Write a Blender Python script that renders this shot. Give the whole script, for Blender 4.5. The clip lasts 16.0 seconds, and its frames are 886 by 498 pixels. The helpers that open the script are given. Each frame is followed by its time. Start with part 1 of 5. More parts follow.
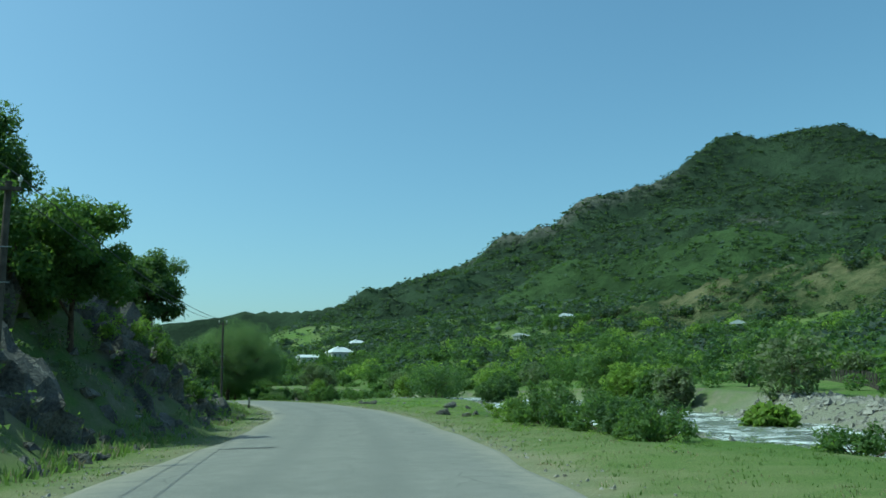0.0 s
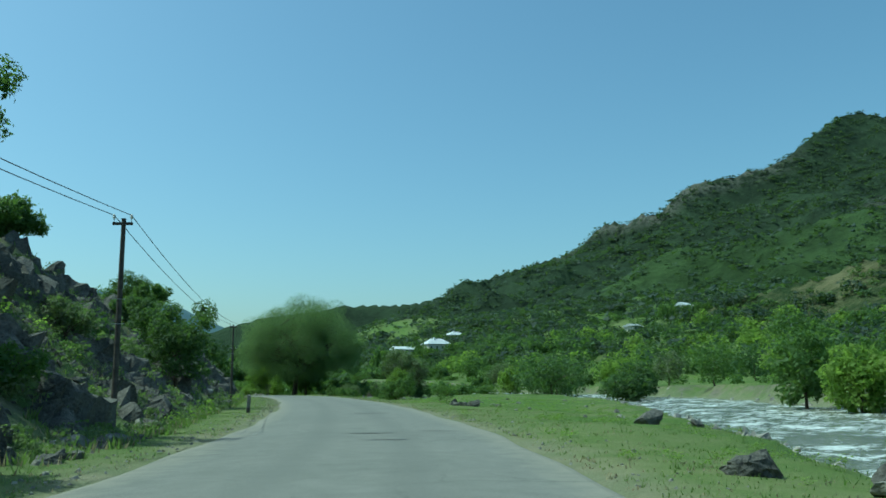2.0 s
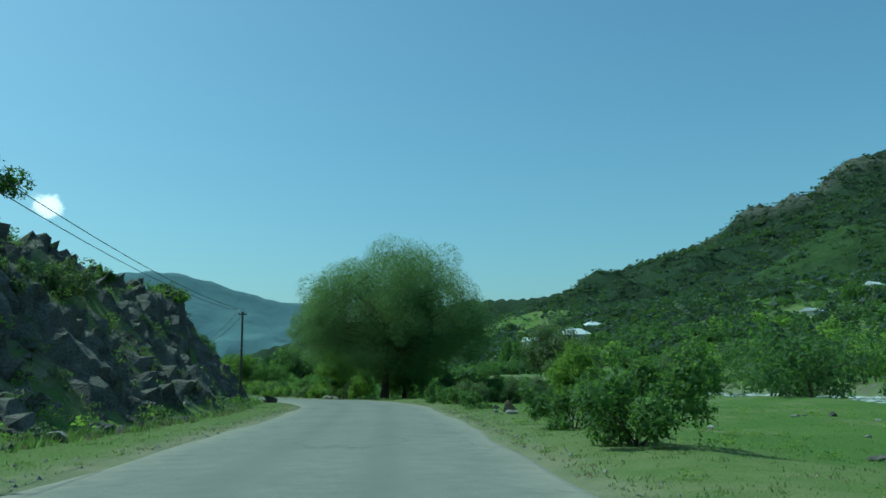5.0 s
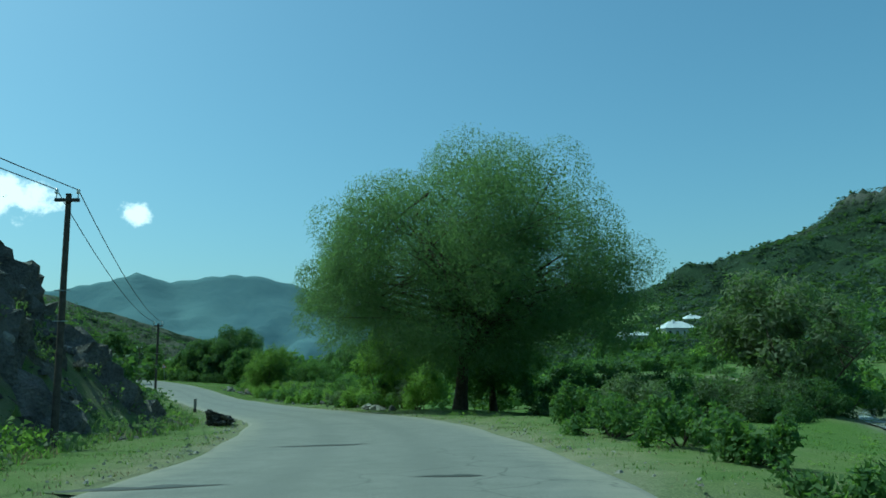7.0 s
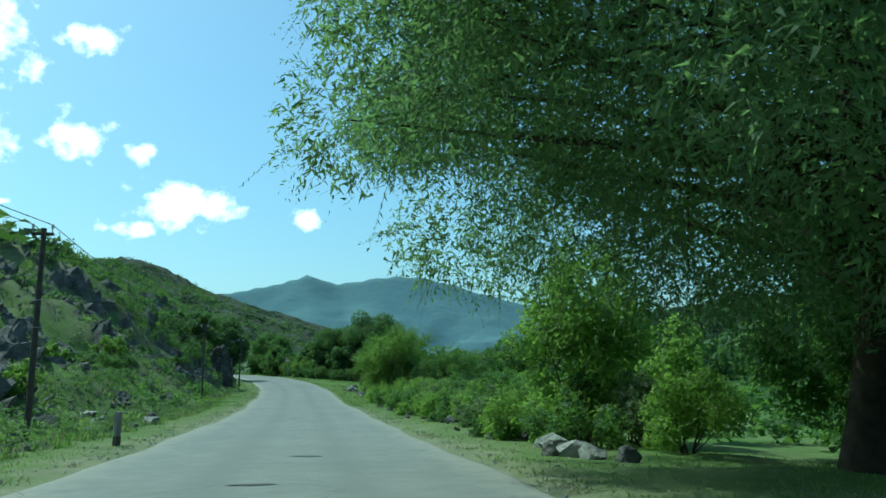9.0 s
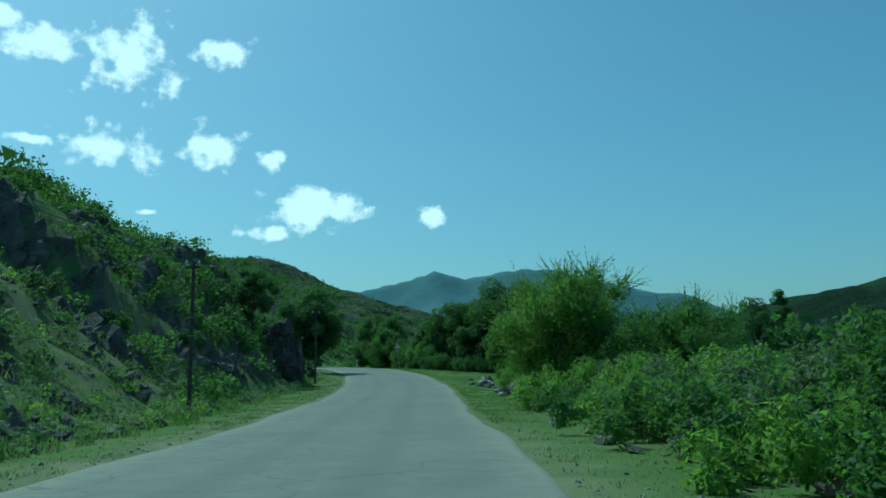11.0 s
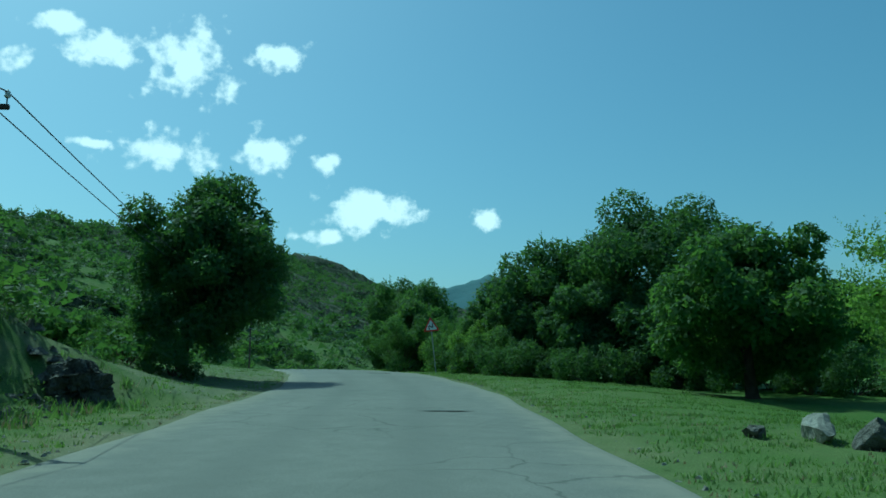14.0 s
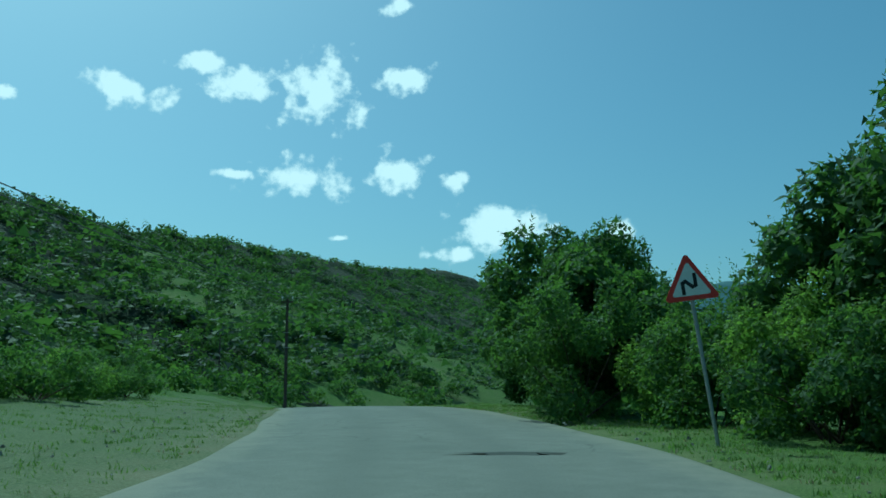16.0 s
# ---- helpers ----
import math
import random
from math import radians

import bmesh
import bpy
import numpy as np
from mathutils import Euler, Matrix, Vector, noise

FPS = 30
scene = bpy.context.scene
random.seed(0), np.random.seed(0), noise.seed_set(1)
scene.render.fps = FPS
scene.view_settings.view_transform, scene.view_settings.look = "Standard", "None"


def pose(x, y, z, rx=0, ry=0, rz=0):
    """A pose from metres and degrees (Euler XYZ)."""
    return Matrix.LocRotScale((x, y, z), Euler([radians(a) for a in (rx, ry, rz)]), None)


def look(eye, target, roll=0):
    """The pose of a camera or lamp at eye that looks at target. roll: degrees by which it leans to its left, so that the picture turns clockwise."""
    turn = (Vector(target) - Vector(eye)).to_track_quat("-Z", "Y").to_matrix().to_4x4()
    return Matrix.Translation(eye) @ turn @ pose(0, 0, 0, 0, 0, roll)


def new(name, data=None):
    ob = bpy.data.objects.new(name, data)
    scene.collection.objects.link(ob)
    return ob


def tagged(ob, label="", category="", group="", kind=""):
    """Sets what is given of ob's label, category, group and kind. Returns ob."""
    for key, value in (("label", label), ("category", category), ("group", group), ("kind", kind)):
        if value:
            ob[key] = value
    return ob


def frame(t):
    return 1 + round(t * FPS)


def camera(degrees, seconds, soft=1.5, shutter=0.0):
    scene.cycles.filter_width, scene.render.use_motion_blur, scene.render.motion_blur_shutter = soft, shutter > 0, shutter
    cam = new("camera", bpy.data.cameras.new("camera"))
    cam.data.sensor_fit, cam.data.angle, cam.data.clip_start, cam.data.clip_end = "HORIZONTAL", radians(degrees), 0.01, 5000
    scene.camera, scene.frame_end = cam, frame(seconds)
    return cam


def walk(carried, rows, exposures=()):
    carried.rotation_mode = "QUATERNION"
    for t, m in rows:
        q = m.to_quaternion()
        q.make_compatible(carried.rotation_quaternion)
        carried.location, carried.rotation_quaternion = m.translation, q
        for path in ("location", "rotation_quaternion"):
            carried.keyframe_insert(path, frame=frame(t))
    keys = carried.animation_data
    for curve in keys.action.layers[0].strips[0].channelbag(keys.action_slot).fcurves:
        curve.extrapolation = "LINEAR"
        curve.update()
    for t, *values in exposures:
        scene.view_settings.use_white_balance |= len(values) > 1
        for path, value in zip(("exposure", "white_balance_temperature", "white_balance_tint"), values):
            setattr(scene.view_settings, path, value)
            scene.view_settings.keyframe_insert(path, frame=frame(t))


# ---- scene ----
cam = camera(57.6, 16.0, soft=1.6)
PATH = [
    (0.0, pose(2.89, -4.97, 1.41, 99.75, 1.02, -19.87)),
    (0.5, pose(5.34, 2.83, 1.36, 99.70, 1.38, -18.31)),
    (1.0, pose(7.59, 10.69, 1.31, 99.52, 1.15, -16.53)),
    (1.5, pose(9.51, 18.66, 1.27, 99.47, 0.77, -14.69)),
    (2.0, pose(11.29, 26.69, 1.25, 99.49, 0.52, -12.94)),
    (2.5, pose(12.88, 34.80, 1.25, 99.46, 0.58, -11.57)),
    (3.0, pose(14.24, 42.99, 1.24, 99.47, 0.94, -10.08)),
    (3.5, pose(15.41, 51.25, 1.23, 99.35, 1.00, -8.59)),
    (4.0, pose(16.22, 59.61, 1.25, 99.53, 1.25, -6.99)),
    (4.5, pose(17.02, 67.95, 1.26, 99.34, 0.75, -5.49)),
    (5.0, pose(17.62, 76.27, 1.26, 99.33, 0.64, -3.91)),
    (5.5, pose(17.99, 84.57, 1.25, 99.42, 0.81, -2.17)),
    (6.0, pose(18.12, 92.85, 1.24, 99.52, 1.09, -0.45)),
    (6.5, pose(18.04, 101.09, 1.22, 99.54, 1.16, 0.68)),
    (7.0, pose(17.85, 109.29, 1.19, 99.45, 0.95, 1.79)),
    (7.5, pose(17.43, 117.45, 1.17, 99.51, 0.68, 3.49)),
    (8.0, pose(16.51, 125.53, 1.15, 99.53, 0.69, 6.48)),
    (8.5, pose(15.22, 133.54, 1.14, 99.63, 0.47, 9.86)),
    (9.0, pose(13.40, 141.41, 1.10, 99.66, 0.06, 13.17)),
    (9.5, pose(11.20, 149.14, 1.03, 99.36, 0.14, 16.41)),
    (10.0, pose(8.61, 156.75, 0.96, 99.30, 0.88, 19.18)),
    (10.5, pose(5.70, 164.21, 0.92, 99.32, 1.04, 21.16)),
    (11.0, pose(2.66, 171.58, 0.91, 99.36, 0.95, 22.37)),
    (11.5, pose(-0.50, 178.88, 0.93, 99.39, 0.83, 23.17)),
    (12.0, pose(-3.73, 186.12, 0.97, 99.39, 0.77, 23.77)),
    (12.5, pose(-6.95, 193.34, 1.05, 99.32, 0.73, 24.24)),
    (13.0, pose(-10.16, 200.55, 1.18, 99.32, 0.53, 24.74)),
    (13.5, pose(-13.46, 207.70, 1.38, 99.43, 0.20, 25.34)),
    (14.0, pose(-16.81, 214.83, 1.65, 99.76, 0.17, 26.14)),
    (14.5, pose(-20.31, 221.84, 2.00, 100.34, 0.32, 27.57)),
    (15.0, pose(-24.20, 228.65, 2.39, 100.95, 0.49, 30.43)),
    (15.5, pose(-28.37, 235.28, 2.75, 101.08, 0.61, 33.00)),
    (16.0, pose(-32.77, 241.74, 3.09, 101.00, 0.68, 35.73)),
]
walk(cam, PATH, exposures=[(0.0, 0.19, 5519, -28), (4.2, -0.01, 5284, -34), (6.6, -0.11, 5067, -38), (7.4, -0.01, 5161, -36), (8.0, 0.21, 5153, -30), (8.8, 0.27, 5153, -31), (9.5, -0.05, 5230, -36), (10.2, -0.37, 4728, -43), (12.5, -0.42, 4663, -44), (14.6, -0.42, 4728, -44), (16.0, -0.54, 4728, -44)])

# ---- sky, sun ----
SUN_YAW, SUN_EL = 74.0, 57.0            # degrees left of +y, and up
world = bpy.data.worlds.new("sky")
scene.world = world
world.use_nodes = True
wn = world.node_tree.nodes
sky = wn.new("ShaderNodeTexSky")
sky.sky_type = "NISHITA"
sky.sun_disc = False
sky.sun_elevation, sky.sun_rotation = radians(SUN_EL), radians(-SUN_YAW)
sky.altitude, sky.air_density, sky.dust_density, sky.ozone_density = 600, 1.2, 3.5, 3.5
wn["Background"].inputs["Strength"].default_value = 0.13
world.node_tree.links.new(sky.outputs[0], wn["Background"].inputs[0])
sun = new("sun", bpy.data.lights.new("sun", "SUN"))
sun.data.energy, sun.data.angle, sun.data.color = 3.5, radians(0.53), (1.0, 0.95, 0.86)
sun.matrix_world = look((0, 0, 0), (math.sin(radians(SUN_YAW)) * math.cos(radians(SUN_EL)),
                                    -math.cos(radians(SUN_YAW)) * math.cos(radians(SUN_EL)), -math.sin(radians(SUN_EL))))

# ---- materials ----


class Mat:
    """A node material with a Principled surface and short helpers."""

    def __init__(self, name, rough=0.9, spec=0.2):
        self.m = bpy.data.materials.new(name)
        self.m.use_nodes = True
        self.t = self.m.node_tree
        self.b = self.t.nodes["Principled BSDF"]
        self.b.inputs["Roughness"].default_value = rough
        self.b.inputs["Specular IOR Level"].default_value = spec
        self.pos = self.t.nodes.new("ShaderNodeNewGeometry").outputs["Position"]

    def node(self, kind, **values):
        n = self.t.nodes.new(kind)
        for k, v in values.items():
            n.inputs[k.replace("_", " ")].default_value = v
        return n

    def link(self, a, b):
        self.t.links.new(a, b)

    def noise(self, scale, detail=4.0, rough=0.55, vector=None):
        n = self.node("ShaderNodeTexNoise", Scale=scale, Detail=detail, Roughness=rough)
        self.link(vector or self.pos, n.inputs["Vector"])
        return n.outputs["Fac"]

    def ramp(self, fac, stops):
        r = self.node("ShaderNodeValToRGB")
        e = r.color_ramp.elements
        while len(e) < len(stops):
            e.new(0.5)
        for el, (p, c) in zip(e, stops):
            el.position, el.color = p, (*c, 1) if len(c) == 3 else c
        self.link(fac, r.inputs["Fac"])
        return r.outputs["Color"]

    def mix(self, fac, a, b, kind="MIX"):
        n = self.t.nodes.new("ShaderNodeMix")
        n.data_type, n.blend_type = "RGBA", kind
        for sock, v in ((n.inputs[0], fac), (n.inputs[6], a), (n.inputs[7], b)):
            if isinstance(v, (int, float)):
                sock.default_value = v
            elif isinstance(v, tuple):
                sock.default_value = (*v, 1)
            else:
                self.link(v, sock)
        return n.outputs[2]

    def math(self, op, a, b=0.0):
        n = self.t.nodes.new("ShaderNodeMath")
        n.operation = op
        for sock, v in ((n.inputs[0], a), (n.inputs[1], b)):
            if isinstance(v, (int, float)):
                sock.default_value = v
            else:
                self.link(v, sock)
        return n.outputs[0]

    def attr(self, name):
        n = self.t.nodes.new("ShaderNodeAttribute")
        n.attribute_name = name
        return n.outputs["Fac"]

    def colour(self, c):
        self.link(c, self.b.inputs["Base Color"])
        return self

    def bump(self, h, strength=0.5, distance=0.05):
        n = self.node("ShaderNodeBump", Strength=strength, Distance=distance)
        self.link(h, n.inputs["Height"])
        self.link(n.outputs[0], self.b.inputs["Normal"])
        return self


def band(m, fac, lo, hi):
    """0 below lo, 1 above hi."""
    n = m.t.nodes.new("ShaderNodeMapRange")
    n.inputs[1].default_value, n.inputs[2].default_value = lo, hi
    m.link(fac, n.inputs[0])
    return n.outputs[0]


def plain(name, a, b, scale, rough=0.9, spec=0.2, bump=0.3, distance=0.02, metal=0.0):
    """Two tones by a coarse and a fine noise, with relief."""
    m = Mat(name, rough, spec)
    coarse, fine = m.noise(scale, 3), m.noise(scale * 9, 4)
    m.colour(m.ramp(m.mix(0.4, coarse, fine), [(0.32, a), (0.68, b)]))
    m.bump(fine, bump, distance)
    m.b.inputs["Metallic"].default_value = metal
    return m.m


def leafy(name, dark, light, glow=0.3, sun_glow=(0.25, 0.42, 0.05)):
    """Leaves: each its own tone, thin enough to let light through."""
    m = Mat(name, 0.6, 0.2)
    # Blue raised in both tones: haze put into the leaf colour.
    dark, light = ((c[0] * 1.04, c[1], c[2] * 1.35) for c in (dark, light))
    isl = m.t.nodes.new("ShaderNodeNewGeometry").outputs["Random Per Island"]
    c = m.mix(m.noise(0.45, 2), m.ramp(isl, [(0.0, dark), (1.0, light)]), dark)
    m.colour(c)
    tr = m.t.nodes.new("ShaderNodeBsdfTranslucent")
    m.link(m.mix(0.55, c, sun_glow), tr.inputs["Color"])
    mixer = m.t.nodes.new("ShaderNodeMixShader")
    mixer.inputs[0].default_value = glow
    m.link(m.b.outputs[0], mixer.inputs[1])
    m.link(tr.outputs[0], mixer.inputs[2])
    m.link(mixer.outputs[0], m.t.nodes["Material Output"].inputs["Surface"])
    return m.m


def ground_material():
    m = Mat("ground_cover", 0.95, 0.1)
    n1, n2, n3 = m.noise(0.09, 4), m.noise(1.1, 5), m.noise(9.0, 4)
    grass = m.mix(m.ramp(n2, [(0.35, (0, 0, 0)), (0.7, (1, 1, 1))]), m.ramp(n1, [(0.35, (0.058, 0.112, 0.022)), (0.65, (0.105, 0.158, 0.036))]),
                  m.ramp(n3, [(0.3, (0.045, 0.092, 0.018)), (0.7, (0.13, 0.172, 0.044))]))
    n4 = m.noise(38.0, 3, 0.65)
    grass = m.mix(0.55, grass, m.ramp(n4, [(0.36, (0.026, 0.052, 0.012)), (0.52, (0.086, 0.138, 0.03)), (0.68, (0.2, 0.235, 0.075))]))
    dry = m.ramp(m.mix(0.6, n2, n4), [(0.3, (0.13, 0.125, 0.065)), (0.7, (0.27, 0.25, 0.15))])
    stone = m.ramp(m.mix(0.5, n3, n2), [(0.3, (0.05, 0.048, 0.04)), (0.55, (0.12, 0.11, 0.09)), (0.75, (0.24, 0.22, 0.19))])
    gravel = m.ramp(m.noise(22, 3), [(0.35, (0.1, 0.1, 0.08)), (0.65, (0.26, 0.25, 0.2))])
    patch = m.ramp(m.mix(0.5, n2, m.noise(0.35, 3)), [(0.4, (0, 0, 0)), (0.58, (1, 1, 1))])
    c = m.mix(m.math("MULTIPLY", m.attr("rocky"), patch), grass, stone)
    c = m.mix(m.math("MULTIPLY", m.attr("dry"), m.math("ADD", m.math("MULTIPLY", patch, 0.6), 0.4)), c, dry)
    c = m.mix(m.attr("gravel"), c, gravel)
    m.colour(c)
    m.bump(m.mix(0.5, m.mix(0.5, n3, n4), n2), 0.7, 0.08)
    return m.m


def asphalt_material():
    m = Mat("old_asphalt", 0.85, 0.25)
    n1, n2, n3 = m.noise(0.25, 4), m.noise(2.2, 5), m.noise(60, 2)
    base = m.mix(0.5, m.ramp(n1, [(0.38, (0.138, 0.134, 0.119)), (0.62, (0.184, 0.176, 0.157))]), m.ramp(n2, [(0.3, (0.115, 0.115, 0.105)), (0.7, (0.215, 0.21, 0.195))]))
    base = m.mix(0.3, base, m.ramp(n3, [(0.3, (0.1, 0.1, 0.09)), (0.7, (0.34, 0.33, 0.3))]))
    track = band(m, m.math("ABSOLUTE", m.math("SUBTRACT", m.math("ABSOLUTE", m.attr("across")), 1.0)), 0.55, 0.1)
    base = m.mix(m.math("MULTIPLY", track, m.math("MULTIPLY", n2, 0.6)), base, (0.12, 0.12, 0.112))
    v = m.node("ShaderNodeTexVoronoi", Scale=0.5)
    v.feature = "DISTANCE_TO_EDGE"
    warp = m.t.nodes.new("ShaderNodeVectorMath")
    warp.operation = "ADD"
    m.link(m.pos, warp.inputs[0])
    nz = m.node("ShaderNodeTexNoise", Scale=0.9, Detail=5.0)
    m.link(m.pos, nz.inputs["Vector"])
    m.link(nz.outputs["Color"], warp.inputs[1])
    m.link(warp.outputs[0], v.inputs["Vector"])
    crack = m.math("MULTIPLY", band(m, v.outputs["Distance"], 0.014, 0.004), band(m, m.noise(0.12, 2), 0.5, 0.6))
    stain = band(m, m.noise(0.55, 3), 0.62, 0.72)
    base = m.mix(m.math("MULTIPLY", stain, 0.45), base, (0.12, 0.12, 0.11))
    edge = band(m, m.math("ADD", m.math("ABSOLUTE", m.attr("across")), m.math("MULTIPLY", n2, 1.2)), 3.2, 3.9)
    base = m.mix(m.math("MULTIPLY", edge, 0.4), base, (0.3, 0.275, 0.21))
    m.colour(m.mix(m.math("MULTIPLY", crack, 0.5), base, (0.055, 0.055, 0.05)))
    m.bump(m.mix(0.5, n3, n2), 0.35, 0.02)
    return m.m


def mountain_material(name, wood, meadow, bare, stone):
    m = Mat(name, 0.95, 0.08)
    n1, n2, n3 = m.noise(0.006, 5), m.noise(0.035, 5), m.noise(0.16, 6, 0.7)
    c = m.mix(band(m, m.mix(0.5, n1, n2), 0.46, 0.58), m.ramp(n3, [(0.3, tuple(v * 0.6 for v in wood)), (0.7, wood)]), m.ramp(n3, [(0.3, meadow), (0.7, tuple(v * 1.25 for v in meadow))]))
    c = m.mix(m.math("MULTIPLY", m.attr("dry"), band(m, m.mix(0.5, n2, n3), 0.44, 0.6)), c, bare)
    c = m.mix(m.math("MULTIPLY", m.attr("rocky"), band(m, m.mix(0.5, n2, n3), 0.44, 0.52)), c, stone)
    m.colour(c)
    m.bump(m.mix(0.6, n2, n3), 1.0, 7.0)
    return m.m


def water_material(name, white):
    m = Mat(name, 0.12, 0.5)
    n1, n2 = m.noise(0.5, 5, 0.65), m.noise(3.0, 5, 0.7)
    foam = m.math("MULTIPLY", band(m, m.mix(0.5, n1, n2), 0.48, 0.58), band(m, m.noise(0.11, 3), 0.36, 0.52))
    m.colour(m.mix(m.math("MULTIPLY", foam, white), (0.16, 0.17, 0.14), (0.8, 0.82, 0.82)))
    m.link(m.math("ADD", 0.12, m.math("MULTIPLY", foam, 0.6)), m.b.inputs["Roughness"])
    m.bump(m.mix(0.5, n1, n2), white, 0.25)
    return m.m


GROUND = ground_material()
ASPHALT = asphalt_material()
PATCH = plain("dark_tar", (0.05, 0.05, 0.047), (0.1, 0.1, 0.092), 1.5, 0.7)
SLOPE_EAST = mountain_material("wooded_mountain", (0.028, 0.044, 0.025), (0.032, 0.05, 0.027), (0.2, 0.18, 0.11), (0.15, 0.145, 0.13))
SLOPE_SPUR = mountain_material("meadow_spur", (0.036, 0.06, 0.022), (0.045, 0.072, 0.026), (0.2, 0.175, 0.1), (0.24, 0.22, 0.19))
SLOPE_WEST = mountain_material("shrubby_hill", (0.03, 0.05, 0.02), (0.046, 0.07, 0.028), (0.12, 0.115, 0.07), (0.13, 0.125, 0.11))
WATER = water_material("river_water", 0.9)
BROOK_WATER = water_material("brook_water", 0.25)
ROCK = plain("weathered_rock", (0.045, 0.044, 0.041), (0.21, 0.2, 0.18), 1.3, 0.92, 0.15, 1.0, 0.12)
ROCK_PALE = plain("pale_rock", (0.13, 0.125, 0.112), (0.38, 0.36, 0.32), 1.6, 0.9, 0.15, 0.8, 0.06)
ROCK_RED = plain("reddish_rock", (0.09, 0.072, 0.058), (0.26, 0.205, 0.16), 1.6, 0.9, 0.15, 0.8, 0.06)
BARK = plain("bark", (0.05, 0.04, 0.03), (0.14, 0.11, 0.085), 5, 0.95, 0.1, 1.0, 0.05)
TIMBER = plain("tarred_timber", (0.045, 0.04, 0.035), (0.12, 0.105, 0.09), 6, 0.9, 0.15, 0.5)
STEEL = plain("galvanised_steel", (0.3, 0.31, 0.32), (0.45, 0.46, 0.47), 8, 0.5, 0.5, 0.2, 0.005, 0.7)
WIRE = plain("wire", (0.04, 0.04, 0.042), (0.08, 0.08, 0.085), 8, 0.6)
GLASS_WHITE = plain("porcelain", (0.6, 0.58, 0.53), (0.75, 0.74, 0.7), 8, 0.25, 0.5, 0.05)
CONCRETE = plain("concrete", (0.14, 0.135, 0.125), (0.3, 0.29, 0.265), 5, 0.9)
WHITE_PAINT = plain("white_paint", (0.66, 0.66, 0.64), (0.84, 0.84, 0.82), 3, 0.6, 0.3, 0.1)
RED_PAINT = plain("red_paint", (0.42, 0.03, 0.025), (0.55, 0.06, 0.045), 6, 0.5, 0.3, 0.1)
BLACK_PAINT = plain("black_paint", (0.012, 0.012, 0.012), (0.03, 0.03, 0.03), 6, 0.5, 0.3, 0.1)
PLASTER = plain("pale_plaster", (0.5, 0.47, 0.4), (0.68, 0.65, 0.57), 1.2, 0.9)
ROOF_WHITE = plain("pale_sheet_roof", (0.46, 0.48, 0.5), (0.64, 0.65, 0.66), 1.5, 0.5, 0.4, 0.1)
ROOF_GREY = plain("grey_sheet_roof", (0.3, 0.32, 0.34), (0.45, 0.46, 0.48), 1.5, 0.55, 0.4, 0.1)
PANE = plain("dark_pane", (0.02, 0.025, 0.03), (0.05, 0.055, 0.06), 2, 0.1, 0.5, 0.0)
LEAF_WILLOW = leafy("willow_leaves", (0.088, 0.138, 0.05), (0.225, 0.285, 0.115), 0.58, (0.27, 0.42, 0.09))
LEAF_DARK = leafy("dark_leaves", (0.045, 0.08, 0.026), (0.115, 0.165, 0.052), 0.4)
LEAF_MID = leafy("green_leaves", (0.055, 0.1, 0.024), (0.125, 0.185, 0.045), 0.42, (0.3, 0.48, 0.06))
LEAF_FRESH = leafy("fresh_leaves", (0.115, 0.182, 0.03), (0.24, 0.31, 0.062), 0.54, (0.33, 0.5, 0.065))
LEAF_BRIGHT = leafy("bright_leaves", (0.13, 0.205, 0.03), (0.28, 0.355, 0.068), 0.54, (0.36, 0.54, 0.07))
LEAF_FAR = leafy("far_wood_leaves", (0.03, 0.046, 0.03), (0.054, 0.074, 0.043), 0.25)
LEAF_DUSTY = leafy("dusty_leaves", (0.095, 0.12, 0.05), (0.23, 0.25, 0.115), 0.4)
GRASS_LEAF = leafy("grass_blades", (0.13, 0.18, 0.04), (0.3, 0.32, 0.12), 0.5)

# ---- helpers ----


def mesh_of(name, verts, faces, smooth=False):
    """A mesh from an array of places and an array of faces with one number of corners."""
    verts, faces = np.asarray(verts, np.float32), np.asarray(faces, np.int32)
    me = bpy.data.meshes.new(name)
    me.vertices.add(len(verts))
    me.vertices.foreach_set("co", verts.ravel())
    me.loops.add(faces.size)
    me.loops.foreach_set("vertex_index", faces.ravel())
    me.polygons.add(len(faces))
    me.polygons.foreach_set("loop_start", np.arange(len(faces), dtype=np.int32) * faces.shape[1])
    me.polygons.foreach_set("use_smooth", np.full(len(faces), smooth))
    me.update(calc_edges=True)
    return me


def thing(name, me, mat, label="", category="", group="", kind="", at=None):
    ob = new(name, me)
    if mat:
        me.materials.append(mat)
    if at is not None:
        ob.matrix_world = at
    return tagged(ob, label, category, group, kind)


def holder(name, at, label, category, group="", kind=""):
    ob = new(name)
    ob.matrix_world = at
    return tagged(ob, label, category, group, kind)


def under(name, me, mat, parent, label="", at=None):
    """A part, in its thing's own space."""
    ob = new(name, me)
    if mat and not me.materials:
        me.materials.append(mat)
    ob.parent = parent
    if at is not None:
        ob.matrix_basis = at
    return tagged(ob, label)


def part(name, bm, mat, parent, label="", at=None):
    me = bpy.data.meshes.new(name)
    bm.to_mesh(me)
    bm.free()
    return under(name, me, mat, parent, label, at)


def box(bm, sx, sy, sz, m=Matrix(), bevel=0.0):
    made = bmesh.ops.create_cube(bm, size=1, matrix=m @ Matrix.Diagonal((sx, sy, sz, 1)))["verts"]
    if bevel:
        edges = {e for v in made for e in v.link_edges}
        bmesh.ops.bevel(bm, geom=list(edges), offset=bevel, segments=2, affect="EDGES")
    return bm


def grid_faces(nx, ny):
    i = (np.arange(ny - 1)[:, None] * nx + np.arange(nx - 1)).ravel()
    return np.stack([i, i + 1, i + nx + 1, i + nx], 1)


